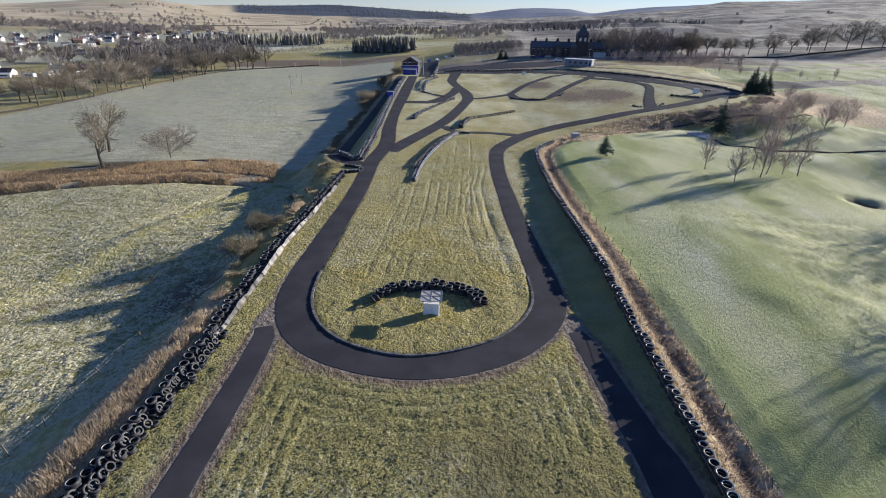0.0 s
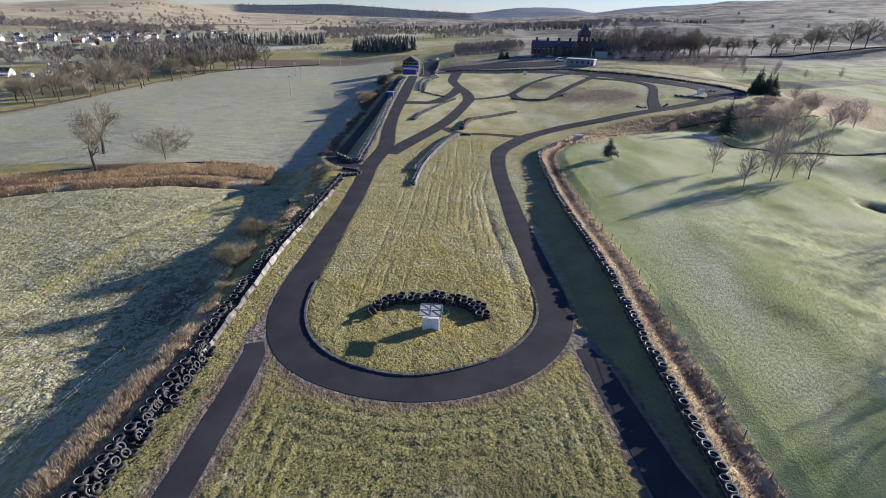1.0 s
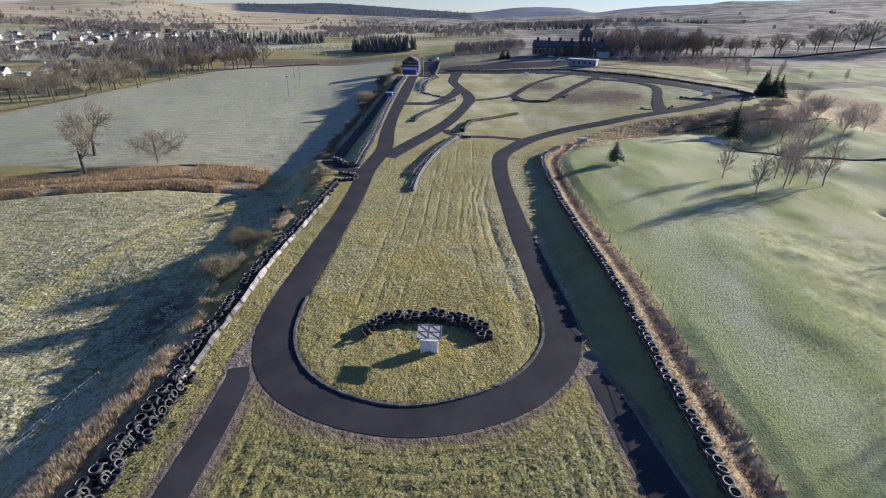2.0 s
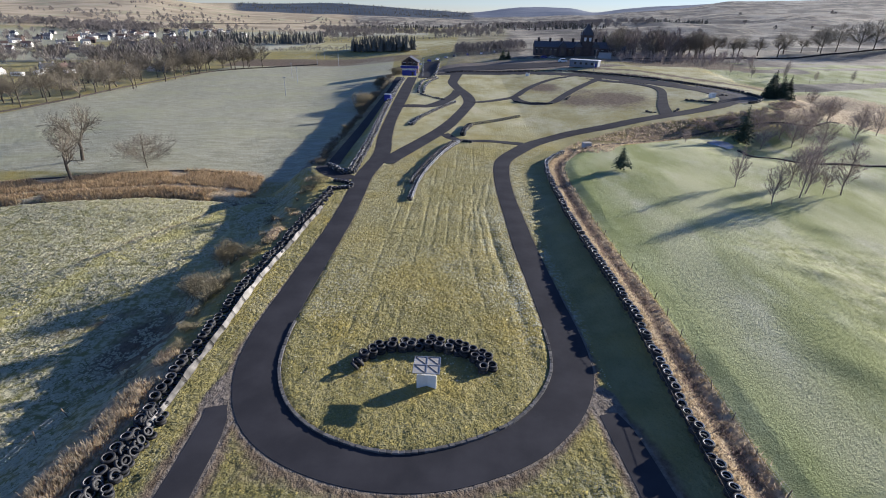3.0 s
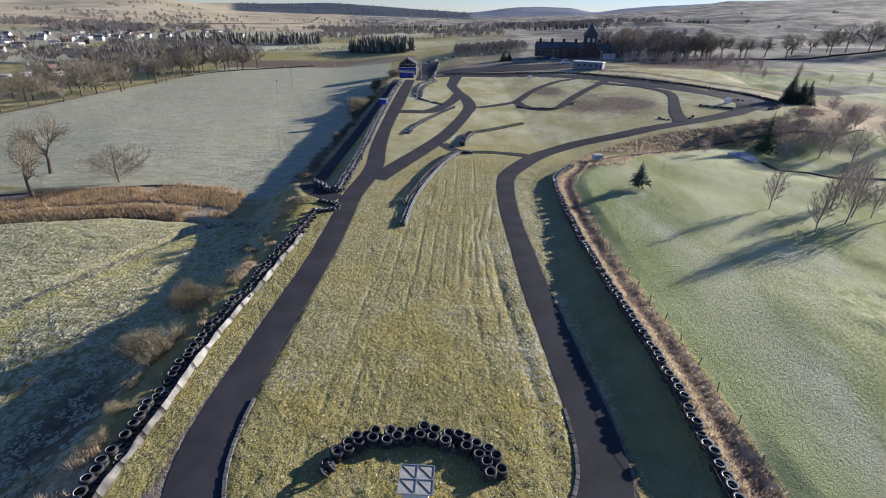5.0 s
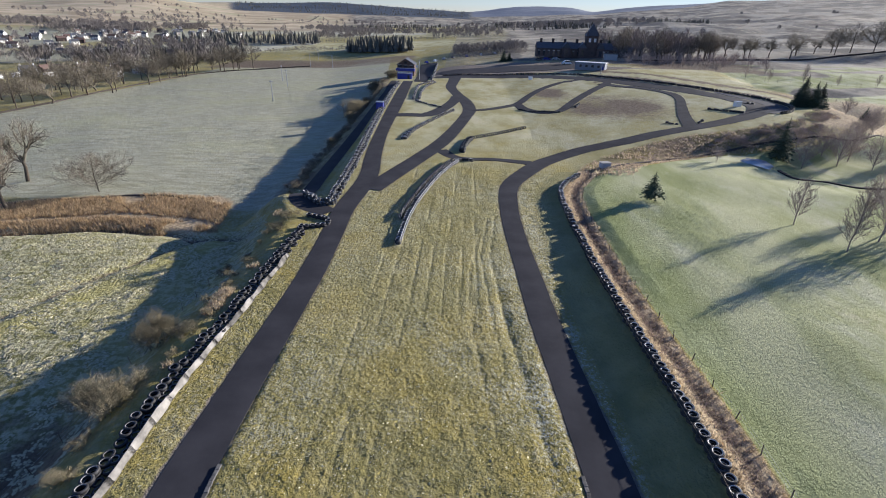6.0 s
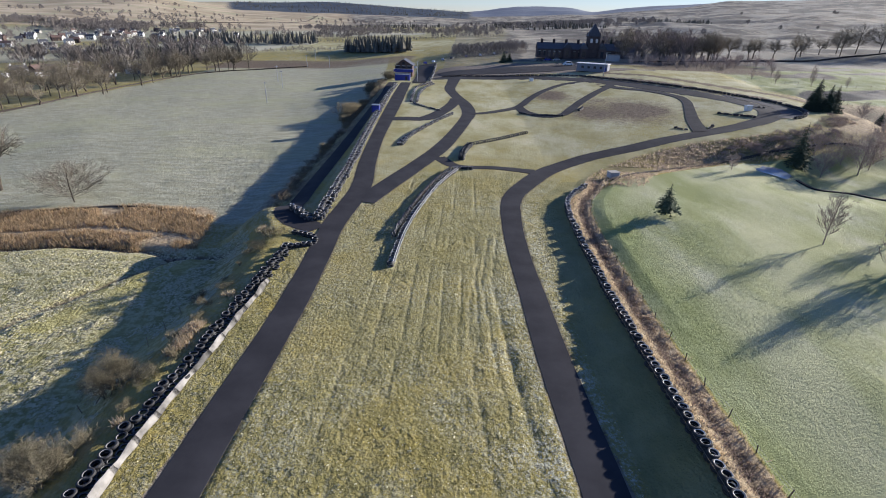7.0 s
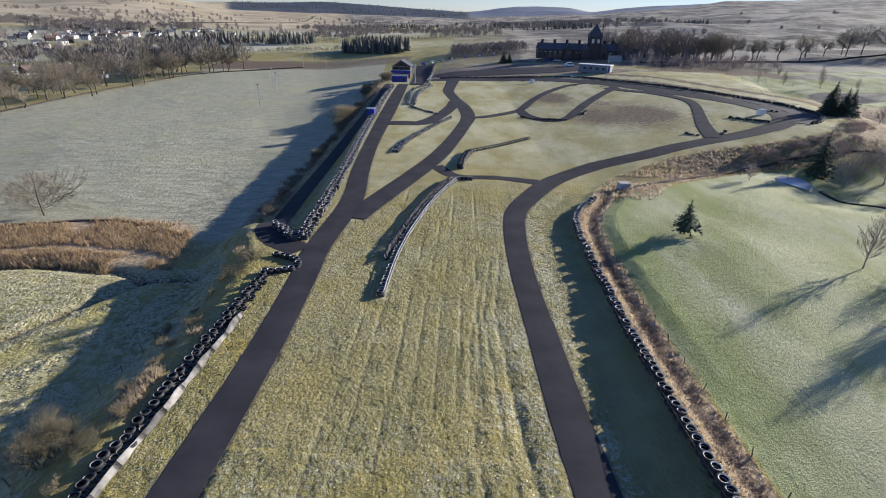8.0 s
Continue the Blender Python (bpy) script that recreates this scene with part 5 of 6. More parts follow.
for k, (x, y, s) in enumerate([(45.8, 89.4, 1.1), (46.7, 80.4, 1.0), (52.6, 83.5, 1.35), (54.9, 85.8, 1.3), (54.5, 89.4, 1.05), (58.1, 92.6, 1.0), (57.9, 86.1, 0.85), (60.4, 85.8, 1.25)]):
    tree("birch_a" if k % 2 else "birch_b", x, y, s, k * 57)
for k, (x, y, s, kind) in enumerate([(96, 173.5, 0.66, "spruce"), (99, 172.5, 0.78, "spruce_b"), (102.2, 174.5, 0.62, "spruce"), (99, 177.5, 0.72, "spruce"), (95, 171, 0.45, "spruce_b"), (68.6, 132.3, 0.82, "fir"), (119, 178, 0.45, "spruce_b")]):
    tree(kind, x, y, s, k * 83)
for k, (x, y, s) in enumerate([(71.6, 128.8, 0.85), (78.6, 128.8, 1.15), (78.3, 133.7, 0.85), (82.8, 131.9, 0.94), (86.8, 137.3, 0.85), (91.8, 142.7, 0.77), (97.2, 146.3, 0.85), (73.4, 135.2, 0.68), (52.2, 125.6, 0.42), (101.7, 152.6, 0.68), (106.2, 168.8, 0.59), (81.9, 123.8, 0.94), (93.6, 130.1, 0.85), (101.7, 134.6, 0.94), (109.8, 150.8, 0.85)]):
    tree("alder", x, y, s, k * 71, group="trees on the far bank")
for k in range(46):
    x = 58 + k * 0.85
    y = float(np.interp(x, GOLF_EDGE[:, 0], GOLF_EDGE[:, 1])) - rng.uniform(0.5, 9)
    tree("bramble", x + rng.normal(0, 1), y, rng.uniform(0.45, 0.95), rng.uniform(0, 360), "low brown leafless scrub on the bank of the bend", "scrub on the bank of the bend")
for k in range(92):
    y = 108 + k * 1.8
    near_ = 0.62
    tree("hedge" if k % 5 else "scrub", -30.6 - 0.04 * (y - 110) + rng.normal(0, 0.8), y, rng.uniform(0.8, 1.35) * near_, rng.uniform(0, 360), "dark leafless hedge bush above the field", "hedge bushes by the service lane")
for k, (x, y, s) in enumerate([(-35.5, 188, 1.0), (-36, 196, 1.5), (-37, 203, 1.7), (-37.2, 210, 1.3), (-38, 226, 0.9), (-38, 296, 1.5), (-36, 286, 1.2), (-40.5, 258, 1.2), (-41, 268, 1.3), (-32.6, 150, 0.6)]):
    tree("bush", x, y, s, k * 50, "tall olive leafless willow scrub on the bank", "hedge bushes by the service lane")

for x, y, s in [(61.5, 46.8, 1.1), (68, 46, 1.1), (77, 68.5, 1.1), (84, 64, 1.0), (111, 110, 1.1), (119, 121, 1.2), (131, 138, 1.2), (124, 118, 1.0)]:
    tree("oak_c", x, y, s, rng.uniform(0, 360), "tall leafless tree on the golf course", "trees on the golf course")
# the belt of trees under the village
belt_line = spline([(-235, 190), (-205, 215), (-192, 235), (-188, 262), (-192, 310), (-193, 350), (-180, 388), (-160, 420)], 6.5)
for k, (x, y) in enumerate(belt_line):
    for row in range(3):
        if rng.random() < 0.62:
            tree(("oak_a", "oak_b", "oak_c")[int(rng.integers(3))], x - row * 16 + rng.normal(0, 4), y + rng.normal(0, 5), rng.uniform(1.0, 1.6), rng.uniform(0, 360))
# along the wall of the golf course
for x, y, s in [(153, 367, 1.6), (161, 372, 1.5), (170, 377, 1.4), (189, 383, 1.35), (224, 391, 1.45), (205, 388, 1.2), (264, 398, 1.6), (275, 392, 1.7), (285, 392, 1.75), (310, 400, 1.3), (240, 398, 1.0), (246, 386, 1.5), (254, 402, 1.3), (180, 372, 1.2), (214, 380, 1.3), (298, 390, 1.5), (330, 408, 1.6), (350, 420, 1.6)]:
    tree(("oak_a", "oak_c")[int(rng.integers(2))], x, y, s, rng.uniform(0, 360), "tall leafless tree by the golf course wall", "trees along the golf course wall")
for k in range(34):
    tree(("oak_c", "oak_b", "oak_c")[k % 3], rng.uniform(97, 152), rng.uniform(346, 410), rng.uniform(1.0, 1.5), rng.uniform(0, 360), "leafless tree in the wood beside the old building", "trees beside the old building")
for x, y, s in [(108, 300, 0.6), (114, 302, 0.6), (120, 305, 0.7), (128, 306, 0.55), (138, 310, 0.5), (146, 318, 0.8)]:
    tree("birch_a", x, y, s * 1.2, rng.uniform(0, 360), "thin leafless birch near the far straight", "birches near the far straight")
tree("spruce_b", 24.5, 350, 0.75, 10, "dark rounded conifer by the yard")
tree("spruce_b", 28, 352, 0.6, 90, "dark rounded conifer by the yard")
tree("spruce", 92, 368, 1.1, 20, "dark conifer behind the old tower")


# ---------------------------------------------------------------- far woods
def wood(name, label, spots, material, tall, fir=False, wide=0.010, twigs=100):
    """A far wood of many small trees, as one."""
    verts, faces = [], []
    for x, y in spots:
        h = tall * rng.uniform(0.55, 1.3)
        base = np.array((x, y, ground_at(x, y)))
        if fir:
            for k in range(5):
                z0, w = h * (0.10 + 0.17 * k), h * 0.24 * (1 - k / 5.6)
                i = len(verts)
                verts.append(base + (0, 0, min(h, z0 + h * 0.36)))
                n = 6
                for j in range(n):
                    a = 2 * math.pi * j / n + rng.uniform(0, 1)
                    verts.append(base + (math.cos(a) * w * rng.uniform(0.6, 1.2), math.sin(a) * w * rng.uniform(0.6, 1.2), z0 + rng.normal(0, 0.03) * h))
                faces.extend([(i, i + 1 + j, i + 1 + (j + 1) % n) for j in range(n)])
        else:
            limb(verts, faces, base, base + (0, 0, h * 0.7), h * 0.03, h * 0.01, 3)
            for k in range(twigs):
                a, b = rng.uniform(0, 6.283), rng.uniform(0, 1)
                out = 0.42 * h * math.sqrt(rng.uniform(0.02, 1)) * math.sin(math.pi * (0.18 + 0.8 * b))
                p = base + (math.cos(a) * out, math.sin(a) * out, h * (0.28 + 0.66 * b))
                d = np.array((math.cos(a) * 0.10, math.sin(a) * 0.10, 0.13)) * h * rng.uniform(0.6, 1.3)
                s = rng.normal(0, wide, 3) * h
                i = len(verts)
                verts.extend([p - d, p + s, p + d, p - s])
                faces.extend([(i, i + 1, i + 2), (i, i + 2, i + 3)])
    ob = new(name, mesh_of(name, verts, faces, material, flat=True))
    return tagged(ob, label, "wood", kind="stuff")


def patch(x0, x1, y0, y1, n, seed=0, clump=60, bare=0.3):
    """Spots spread unevenly over a stretch of the plan."""
    r = np.random.default_rng(seed)
    out = []
    while len(out) < n:
        x, y = r.uniform(x0, x1), r.uniform(y0, y1)
        if vnoise(x, y * 1.6, clump, seed + 3) > bare:
            out.append((x, y))
    return out


def belt_spots(n, x0, x1, y0, y1, deep, seed):
    """Spots along a slanting belt."""
    r = np.random.default_rng(seed)
    f = r.uniform(0, 1, n)
    return np.stack([x0 + (x1 - x0) * f + r.normal(0, 3, n), y0 + (y1 - y0) * f + r.uniform(0, deep, n)], 1)


wood("fir_plantation", "dark plantation of conifers behind the clubhouse", belt_spots(260, -124, -54, 570, 516, 50, 1), FARFIR, 12, True)
wood("village_wood", "brown leafless wood round the village", patch(-460, -225, 420, 660, 170, 2, 80, 0.5), FARWOOD, 12, wide=0.009, twigs=240)
wood("village_firs", "dark conifers in front of the village", patch(-330, -205, 470, 520, 150, 3), FARFIR, 11, True)
wood("hillside_wood", "reddish leafless wood on the hillside above the village", patch(-1050, -540, 900, 1150, 620, 4, 110, 0.45), FARWOOD, 10, wide=0.022)
wood("village_trees", "leafless trees among the village houses", patch(-720, -330, 540, 1080, 190, 21, 50, 0.5), FARWOOD, 8, wide=0.012, twigs=160)
wood("valley_wood", "grey leafless woodland across the valley", patch(-420, 60, 880, 1500, 480, 5, 120, 0.6), FARWOOD, 9, wide=0.022)
wood("valley_firs", "dark conifer belts across the valley", patch(-330, 300, 1100, 1800, 480, 6, 150, 0.6), FARFIR, 10, True)
wood("ridge_wood", "leafless woodland on the low ridge", patch(-40, 460, 1150, 2000, 520, 7, 150, 0.55), FARWOOD, 10, wide=0.022)
wood("pine_clump", "clump of dark pines beyond the fields", patch(-400, -200, 720, 790, 170, 8), FARFIR, 13, True)
wood("hill_firs", "dark patch of conifers on the moor", patch(450, 620, 1400, 1520, 160, 9), FARFIR, 11, True)
wood("slope_wood", "scattered leafless trees on the farmland", patch(-1300, -200, 1000, 2200, 400, 10, 170, 0.62), FARWOOD, 10, wide=0.022)
wood("moor_trees", "scattered leafless trees on the moor", patch(200, 1100, 700, 1700, 12, 12), FARWOOD, 9, wide=0.03)
ridge_az, ridge_r = np.radians(np.random.default_rng(31).uniform(-23, 0, 900)), np.random.default_rng(32).uniform(2900, 4600, 900)
wood("forest_ridge", "dark forest along the far ridge", np.stack([ridge_r * np.sin(ridge_az), ridge_r * np.cos(ridge_az)], 1), FARFIR, 11, True)


wood("old_building_wood", "brown leafless wood crowding the old building", patch(94, 156, 346, 415, 80, 15), PALETWIG, 13, wide=0.007)
wood("wood_edge_scrub", "low pinkish leafless scrub before the wood", patch(92, 172, 318, 350, 150, 16), PALETWIG, 4.5, wide=0.006)
# scrub added to darken the mound, which is a heap in shade
wood("spoil_heap_scrub", "scrub standing in for shade on the mound behind the yard", patch(-8, 48, 415, 470, 170, 14), FARWOOD, 6)
wood("yard_hedge", "dark hedge along the back of the yard", [(x_, 395 + 0.12 * x_ + rng.normal(0, 1)) for x_ in np.arange(-5, 44, 1.6)], FARWOOD, 3.5)
wood("field_hedges", "leafless hedgerows between the far fields", [(x_, 640 + 0.25 * x_ + rng.normal(0, 2)) for x_ in np.arange(-420, -130, 3.2)] + [(x_, 820 + 0.1 * x_ + rng.normal(0, 3)) for x_ in np.arange(-420, 60, 4.5)], FARWOOD, 5)


# ---------------------------------------------------------------- reeds and turf
def tufts(name, label, spots, material, tall, wide, blades, lean=0.35):
    """Fans of narrow blades, as one."""
    x, y = np.array(spots).T
    z = np.array([ground_at(a, b) for a, b in zip(x, y)])
    n = len(x)
    a = rng.uniform(0, 2 * np.pi, (n, blades))
    hgt = tall * rng.uniform(0.5, 1.25, (n, blades))
    ox = rng.normal(0, wide * 0.5, (n, blades))
    oy = rng.normal(0, wide * 0.5, (n, blades))
    w = wide * 0.16 * rng.uniform(0.6, 1.4, (n, blades))
    px, py, pz = x[:, None] + ox, y[:, None] + oy, z[:, None] - 0.03 + 0 * ox
    b0 = np.stack([px - np.sin(a) * w, py + np.cos(a) * w, pz], -1)
    b1 = np.stack([px + np.sin(a) * w, py - np.cos(a) * w, pz], -1)
    tip = np.stack([px + np.cos(a) * hgt * lean + ox * 0.4, py + np.sin(a) * hgt * lean + oy * 0.4, pz + hgt], -1)
    verts = np.stack([b0, b1, tip], 2).reshape(-1, 3)
    m = bpy.data.meshes.new(name)
    k = n * blades
    m.vertices.add(k * 3)
    m.vertices.foreach_set("co", verts.astype(np.float32).ravel())
    m.loops.add(k * 3)
    m.loops.foreach_set("vertex_index", np.arange(k * 3, dtype=np.int32))
    m.polygons.add(k)
    m.polygons.foreach_set("loop_start", np.arange(0, k * 3, 3, dtype=np.int32))
    m.update(calc_edges=True)
    m.materials.append(material)
    return tagged(new(name, m), label, "grass", kind="stuff")


def strewn(n, x0, x1, y0, y1, keep, skew=1.0):
    x, y = rng.uniform(x0, x1, n), y0 + (y1 - y0) * rng.uniform(0, 1, n) ** skew
    ok = keep(x, y)
    return np.stack([x[ok], y[ok]], 1)


def east_reeds(x, y):
    d = side_of(GOLF_EDGE, x, y)
    return (((d > 0.65) & (d < 1.45)) | ((d > 3.1) & (d < 3.75) & (rng.random(len(x)) < 0.6))) & (y < 117)


def burn_reeds(x, y):
    e, mid_ = -side_of(FIELD_EDGE, x, y), burn_y(x) + 8
    return (e > 12) & (np.abs(y - mid_) < 8) & (vnoise(x, y, 5, 66) > 0.22 + 0.02 * np.maximum(0, np.abs(y - mid_) - 4)) & (np.abs(y - mid_ + 2.5) > 0.7)


def bank_reeds(x, y):
    e = -side_of(FIELD_EDGE, x, y)
    return (e > 0.7) & (e < 2.8) & (vnoise(x, y, 3, 67) > 0.18 + 0.62 * smooth(35, 41, y)) & (y < 96)


def slope_reeds(x, y):
    d = side_of(GOLF_EDGE, x, y)
    return (d > 0.5) & (d < 10.5) & (y > 113) & (vnoise(x, y, 6, 68) > 0.3 + 0.3 * smooth(50, 70, x))


def turf_spots(x, y):
    d, e = side_of(GOLF_EDGE, x, y), -side_of(FIELD_EDGE, x, y)
    return (d < -3.9) & (e < 0.2) & (road_gap(x, y) > 0.12) & (on_sheet(gravel_and_shade, x, y) < 0.35) & (on_sheet(dirt_and_shade, x, y) < 0.42) & (on_sheet(dark_patch, x, y) < rng.uniform(0.3, 0.9, np.shape(x)))


def mown_spots(x, y):
    return turf_spots(x, y) & (on_sheet(rut, x, y) < 0.35)


def field_spots(x, y):
    return (-side_of(FIELD_EDGE, x, y) > 4) & (vnoise(x, y, 1.6, 70) > 0.45)


tufts("ditch_reeds", "tall pale dead reeds along the ditch", strewn(24000, 15, 32, 8, 120, east_reeds), STRAW, 0.30, 0.24, 5, 0.9)
tufts("ditch_bracken", "mauve-brown dead stalks in the ditch bottom", strewn(30000, 15, 32, 8, 120, lambda x, y: (np.abs(side_of(GOLF_EDGE, x, y) - 2.3) < 0.75) & (y < 117)), STALK, 0.22, 0.24, 4, 0.9)
tufts("burn_reeds", "tan dead reeds and rushes along the burn", strewn(32000, -125, -30, 85, 125, burn_reeds), TAWNY, 0.7, 0.36, 5)
tufts("bank_grass", "rank straw-coloured grass on the field bank", strewn(26000, -28, -20, 8, 97, bank_reeds), STRAW, 0.5, 0.28, 5)
tufts("slope_grass", "russet dead bracken on the bank below the bend", strewn(16000, 16, 115, 112, 190, slope_reeds), RUSSET, 0.4, 0.34, 4)
tufts("slope_reeds", "straw-coloured dead grass on the bank below the bend", strewn(16000, 16, 115, 112, 190, slope_reeds), STRAW, 0.42, 0.34, 4)
def lumps(name, label, spots, material, tall, wide):
    """Low uneven clumps of grass with a crown and four skirts, as one."""
    x, y = np.array(spots).T
    z = np.array([ground_at(a, b) for a, b in zip(x, y)])
    n = len(x)
    w = wide * rng.uniform(0.6, 1.35, (n, 1))
    h = tall * rng.uniform(0.5, 1.4, n)
    a = np.linspace(0, 2 * np.pi, 4, endpoint=False)[None, :] + rng.uniform(0, 1, (n, 1))
    rad = w * rng.uniform(0.75, 1.3, (n, 4)) / 2
    ring = np.stack([x[:, None] + np.cos(a) * rad, y[:, None] + np.sin(a) * rad, z[:, None] - 0.05 + 0 * a], -1)
    top = np.stack([x + rng.normal(0, 0.2, n) * w[:, 0], y + rng.normal(0, 0.2, n) * w[:, 0], z + h], -1)
    verts = np.concatenate([ring, top[:, None]], 1).reshape(-1, 3)
    base = (np.arange(n) * 5)[:, None, None]
    k = np.arange(4)
    faces = (base + np.stack([k, (k + 1) % 4, np.full(4, 4)], -1)[None]).reshape(-1)
    m = bpy.data.meshes.new(name)
    m.vertices.add(len(verts))
    m.vertices.foreach_set("co", verts.astype(np.float32).ravel())
    m.loops.add(len(faces))
    m.loops.foreach_set("vertex_index", faces.astype(np.int32))
    m.polygons.add(len(faces) // 3)
    m.polygons.foreach_set("loop_start", np.arange(0, len(faces), 3, dtype=np.int32))
    m.update(calc_edges=True)
    m.materials.append(material)
    return tagged(new(name, m), label, "grass", kind="stuff")


lumps("turf_tufts", "tufts of rough frosty grass round the track", strewn(130000, -22, 17, 29, 119, mown_spots, 1.1), BLADE, 0.026, 0.32)
lumps("green_tufts", "greener tufts of rough grass outside the hairpin", strewn(46000, -22, 17, 10, 31, mown_spots), GREENBLADE, 0.034, 0.34)
lumps("frosted_tufts", "frost-whitened grass tufts round the track", strewn(12000, -22, 17, 40, 122, mown_spots, 1.2), FROSTBLADE, 0.03, 0.32)
lumps("pasture_tussocks", "coarse frosted tussocks in the lower pasture", strewn(90000, -85, -24, 14, 97, field_spots, 1.25), FROSTBLADE, 0.07, 0.4)


# ---------------------------------------------------------------- fences
def fence(name, label, line, gap, tall, wires, lean=4.0):
    ob = thing(name, label, "fence")
    pts = spline(line, gap)
    tops = []
    for x, y in pts[:, :2]:
        z = ground_at(x, y)
        t = (x + rng.normal(0, 0.03) * lean, y + rng.normal(0, 0.03) * lean, z + tall * rng.uniform(0.9, 1.08))
        part("post", rod((x, y, z - 0.2), t, 0.042, 0.036, 6), POST, ob)
        tops.append(t)
    for f in wires:
        verts, faces = [], []
        tube(verts, faces, [np.array((a[0], a[1], a[2] - tall * f)) for a in tops], [0.006] * len(tops), 3)
        part("wire", mesh_of("wire", verts, faces, STEEL), STEEL, ob)
    return ob


fence("wire_fence", "leaning wooden posts and wire beside the golf course", [(20.25, 14), (20.25, 34), (20.3, 52), (19.4, 66), (19.1, 84), (19.5, 98), (21.2, 106), (25.0, 112.8)], 3.2, 0.75, (0.1, 0.5))
fence("wire_fence", "weathered field fence below the bank", [(-29.5, 10), (-29.4, 40), (-29.8, 60), (-29.6, 76)], 3.0, 1.0, (0.08, 0.4, 0.7))
fence("field_fence", "pale posts of a young hedge across the golf course", [(118, 292), (128, 282), (138, 272), (150, 262), (170, 252), (200, 246)], 5, 1.5, (0.1,))
for k, (x, y) in enumerate([(124, 287), (134, 277), (140, 268), (152, 262), (163, 256), (176, 251), (150, 290), (166, 284)]):
    tree("birch_b", x, y, 0.8 + 0.1 * (k % 4), k * 77, "slim leafless sapling on the golf course", "saplings on the golf course")
fence("field_fence", "far post fence by the golf course", [(98, 150), (112, 168), (124, 186), (133, 214)], 4, 1.0, (0.1,))


# ---------------------------------------------------------------- buildings
def gable(w, d, eaves, ridge, over=0.3):
    return prism([(-d / 2 - over, eaves - 0.1), (0, ridge), (d / 2 + over, eaves - 0.1), (d / 2 + over, eaves + 0.12), (0, ridge + 0.25), (-d / 2 - over, eaves + 0.12)], -w / 2 - over, w / 2 + over)


def house(name, label, category, x, y, turn, w=9.0, d=7.0, eaves=4.6, ridge=7.0, wall=None, roof=None, windows=3, chimneys=1, group=""):
    ob = thing(name, label, category, group, (x, y, ground_at(x, y) - 0.3), turn)
    part("wall", prism([(-d / 2, 0), (-d / 2, eaves), (0, ridge - 0.05), (d / 2, eaves), (d / 2, 0)], -w / 2, w / 2), wall or RENDER, ob)
    r = part("roof", gable(w, d, eaves, ridge), roof or SLATE, ob)
    for k in range(chimneys):
        cx = (-0.42 + 0.84 * k / max(1, chimneys - 1)) * w if chimneys > 1 else -0.4 * w
        part("chimney", box(cx - 0.45, cx + 0.45, -0.4, 0.4, ridge - 0.5, ridge + 1.3), wall or RENDER, r)
    storeys = (0.35, 0.75) if eaves > 4 else (0.55,)
    for s in storeys:
        for k in range(windows):
            px = (-0.5 + (k + 0.5) / windows) * w
            for side in (-1, 1):
                part("window", box(px - 0.5, px + 0.5, side * d / 2 - 0.04, side * d / 2 + 0.04, eaves * s - 0.6, eaves * s + 0.6), DARKGLASS, ob)
    part("door", box(-0.5 + w * 0.16, 0.5 + w * 0.16, -d / 2 - 0.05, -d / 2 + 0.02, 0.2, 2.3), POST, ob)
    return ob


VILLAGE = [(-262, 386, 12), (-272, 390, 95), (-252, 405, 10), (-262, 412, 100), (-286, 384, 5), (-300, 372, 60), (-320, 355, 15), (-334, 348, 90), (-345, 362, 30), (-310, 395, 80),
           (-369, 520, 10), (-392, 500, 70), (-420, 560, 20), (-450, 600, 0), (-478, 678, 15), (-500, 640, 70), (-520, 700, 0), (-540, 660, 40), (-566, 655, 90), (-590, 690, 10), (-578, 728, 25),
           (-615, 720, 60), (-640, 700, 0), (-600, 760, 15), (-560, 800, 0), (-540, 760, 80), (-500, 760, 10), (-470, 740, 60), (-450, 800, 5), (-430, 760, 40), (-550, 870, 0), (-520, 850, 70), (-500, 900, 20),
           (-480, 860, 0), (-551, 973, 10), (-520, 960, 80), (-590, 930, 15), (-470, 920, 60), (-440, 890, 0), (-407, 890, 30), (-380, 910, 10), (-620, 860, 60), (-650, 820, 10), (-660, 760, 0), (-690, 720, 40), (-530, 1010, 0),
           (-500, 1040, 15), (-560, 1060, 60), (-690, 790, 15), (-610, 650, 5), (-470, 640, 50), (-440, 690, 0), (-400, 640, 20)]
spots = np.random.default_rng(17)
while len(VILLAGE) < 120:
    vx, vy = spots.uniform(-720, -330), spots.uniform(540, 1080)
    if -0.98 < vx / vy < -0.42 and vnoise(vx, vy, 90, 12) > 0.42:
        VILLAGE.append((vx, vy, spots.uniform(0, 90)))
VILLAGE += [(-238, 372, 10), (-246, 378, 95), (-234, 392, 5), (-244, 394, 92), (-343, 509, 20)]
for k, (x, y, t) in enumerate(VILLAGE):
    big = k in (0, 2, 18)
    wall_m, roof_m = ((RENDER, SLATE), (RENDER, TILE), (CONCRETE, SLATE), (RENDER, SLATE), (BRICK, TILE))[k % 5]
    tone = "pale rendered" if wall_m is RENDER else "grey" if wall_m is CONCRETE else "brown brick"
    house("house", f"{tone} village house with a {'slate' if roof_m is SLATE else 'brown tiled'} roof", "house", x + rng.normal(0, 3), y + rng.normal(0, 3), t + rng.normal(0, 8),
          12 if big else rng.uniform(7, 11), 6.5, 4.4 if k % 3 else 2.9, 6.8 if k % 3 else 5.2, wall_m, roof_m, 3, 1 + k % 2, "village houses")
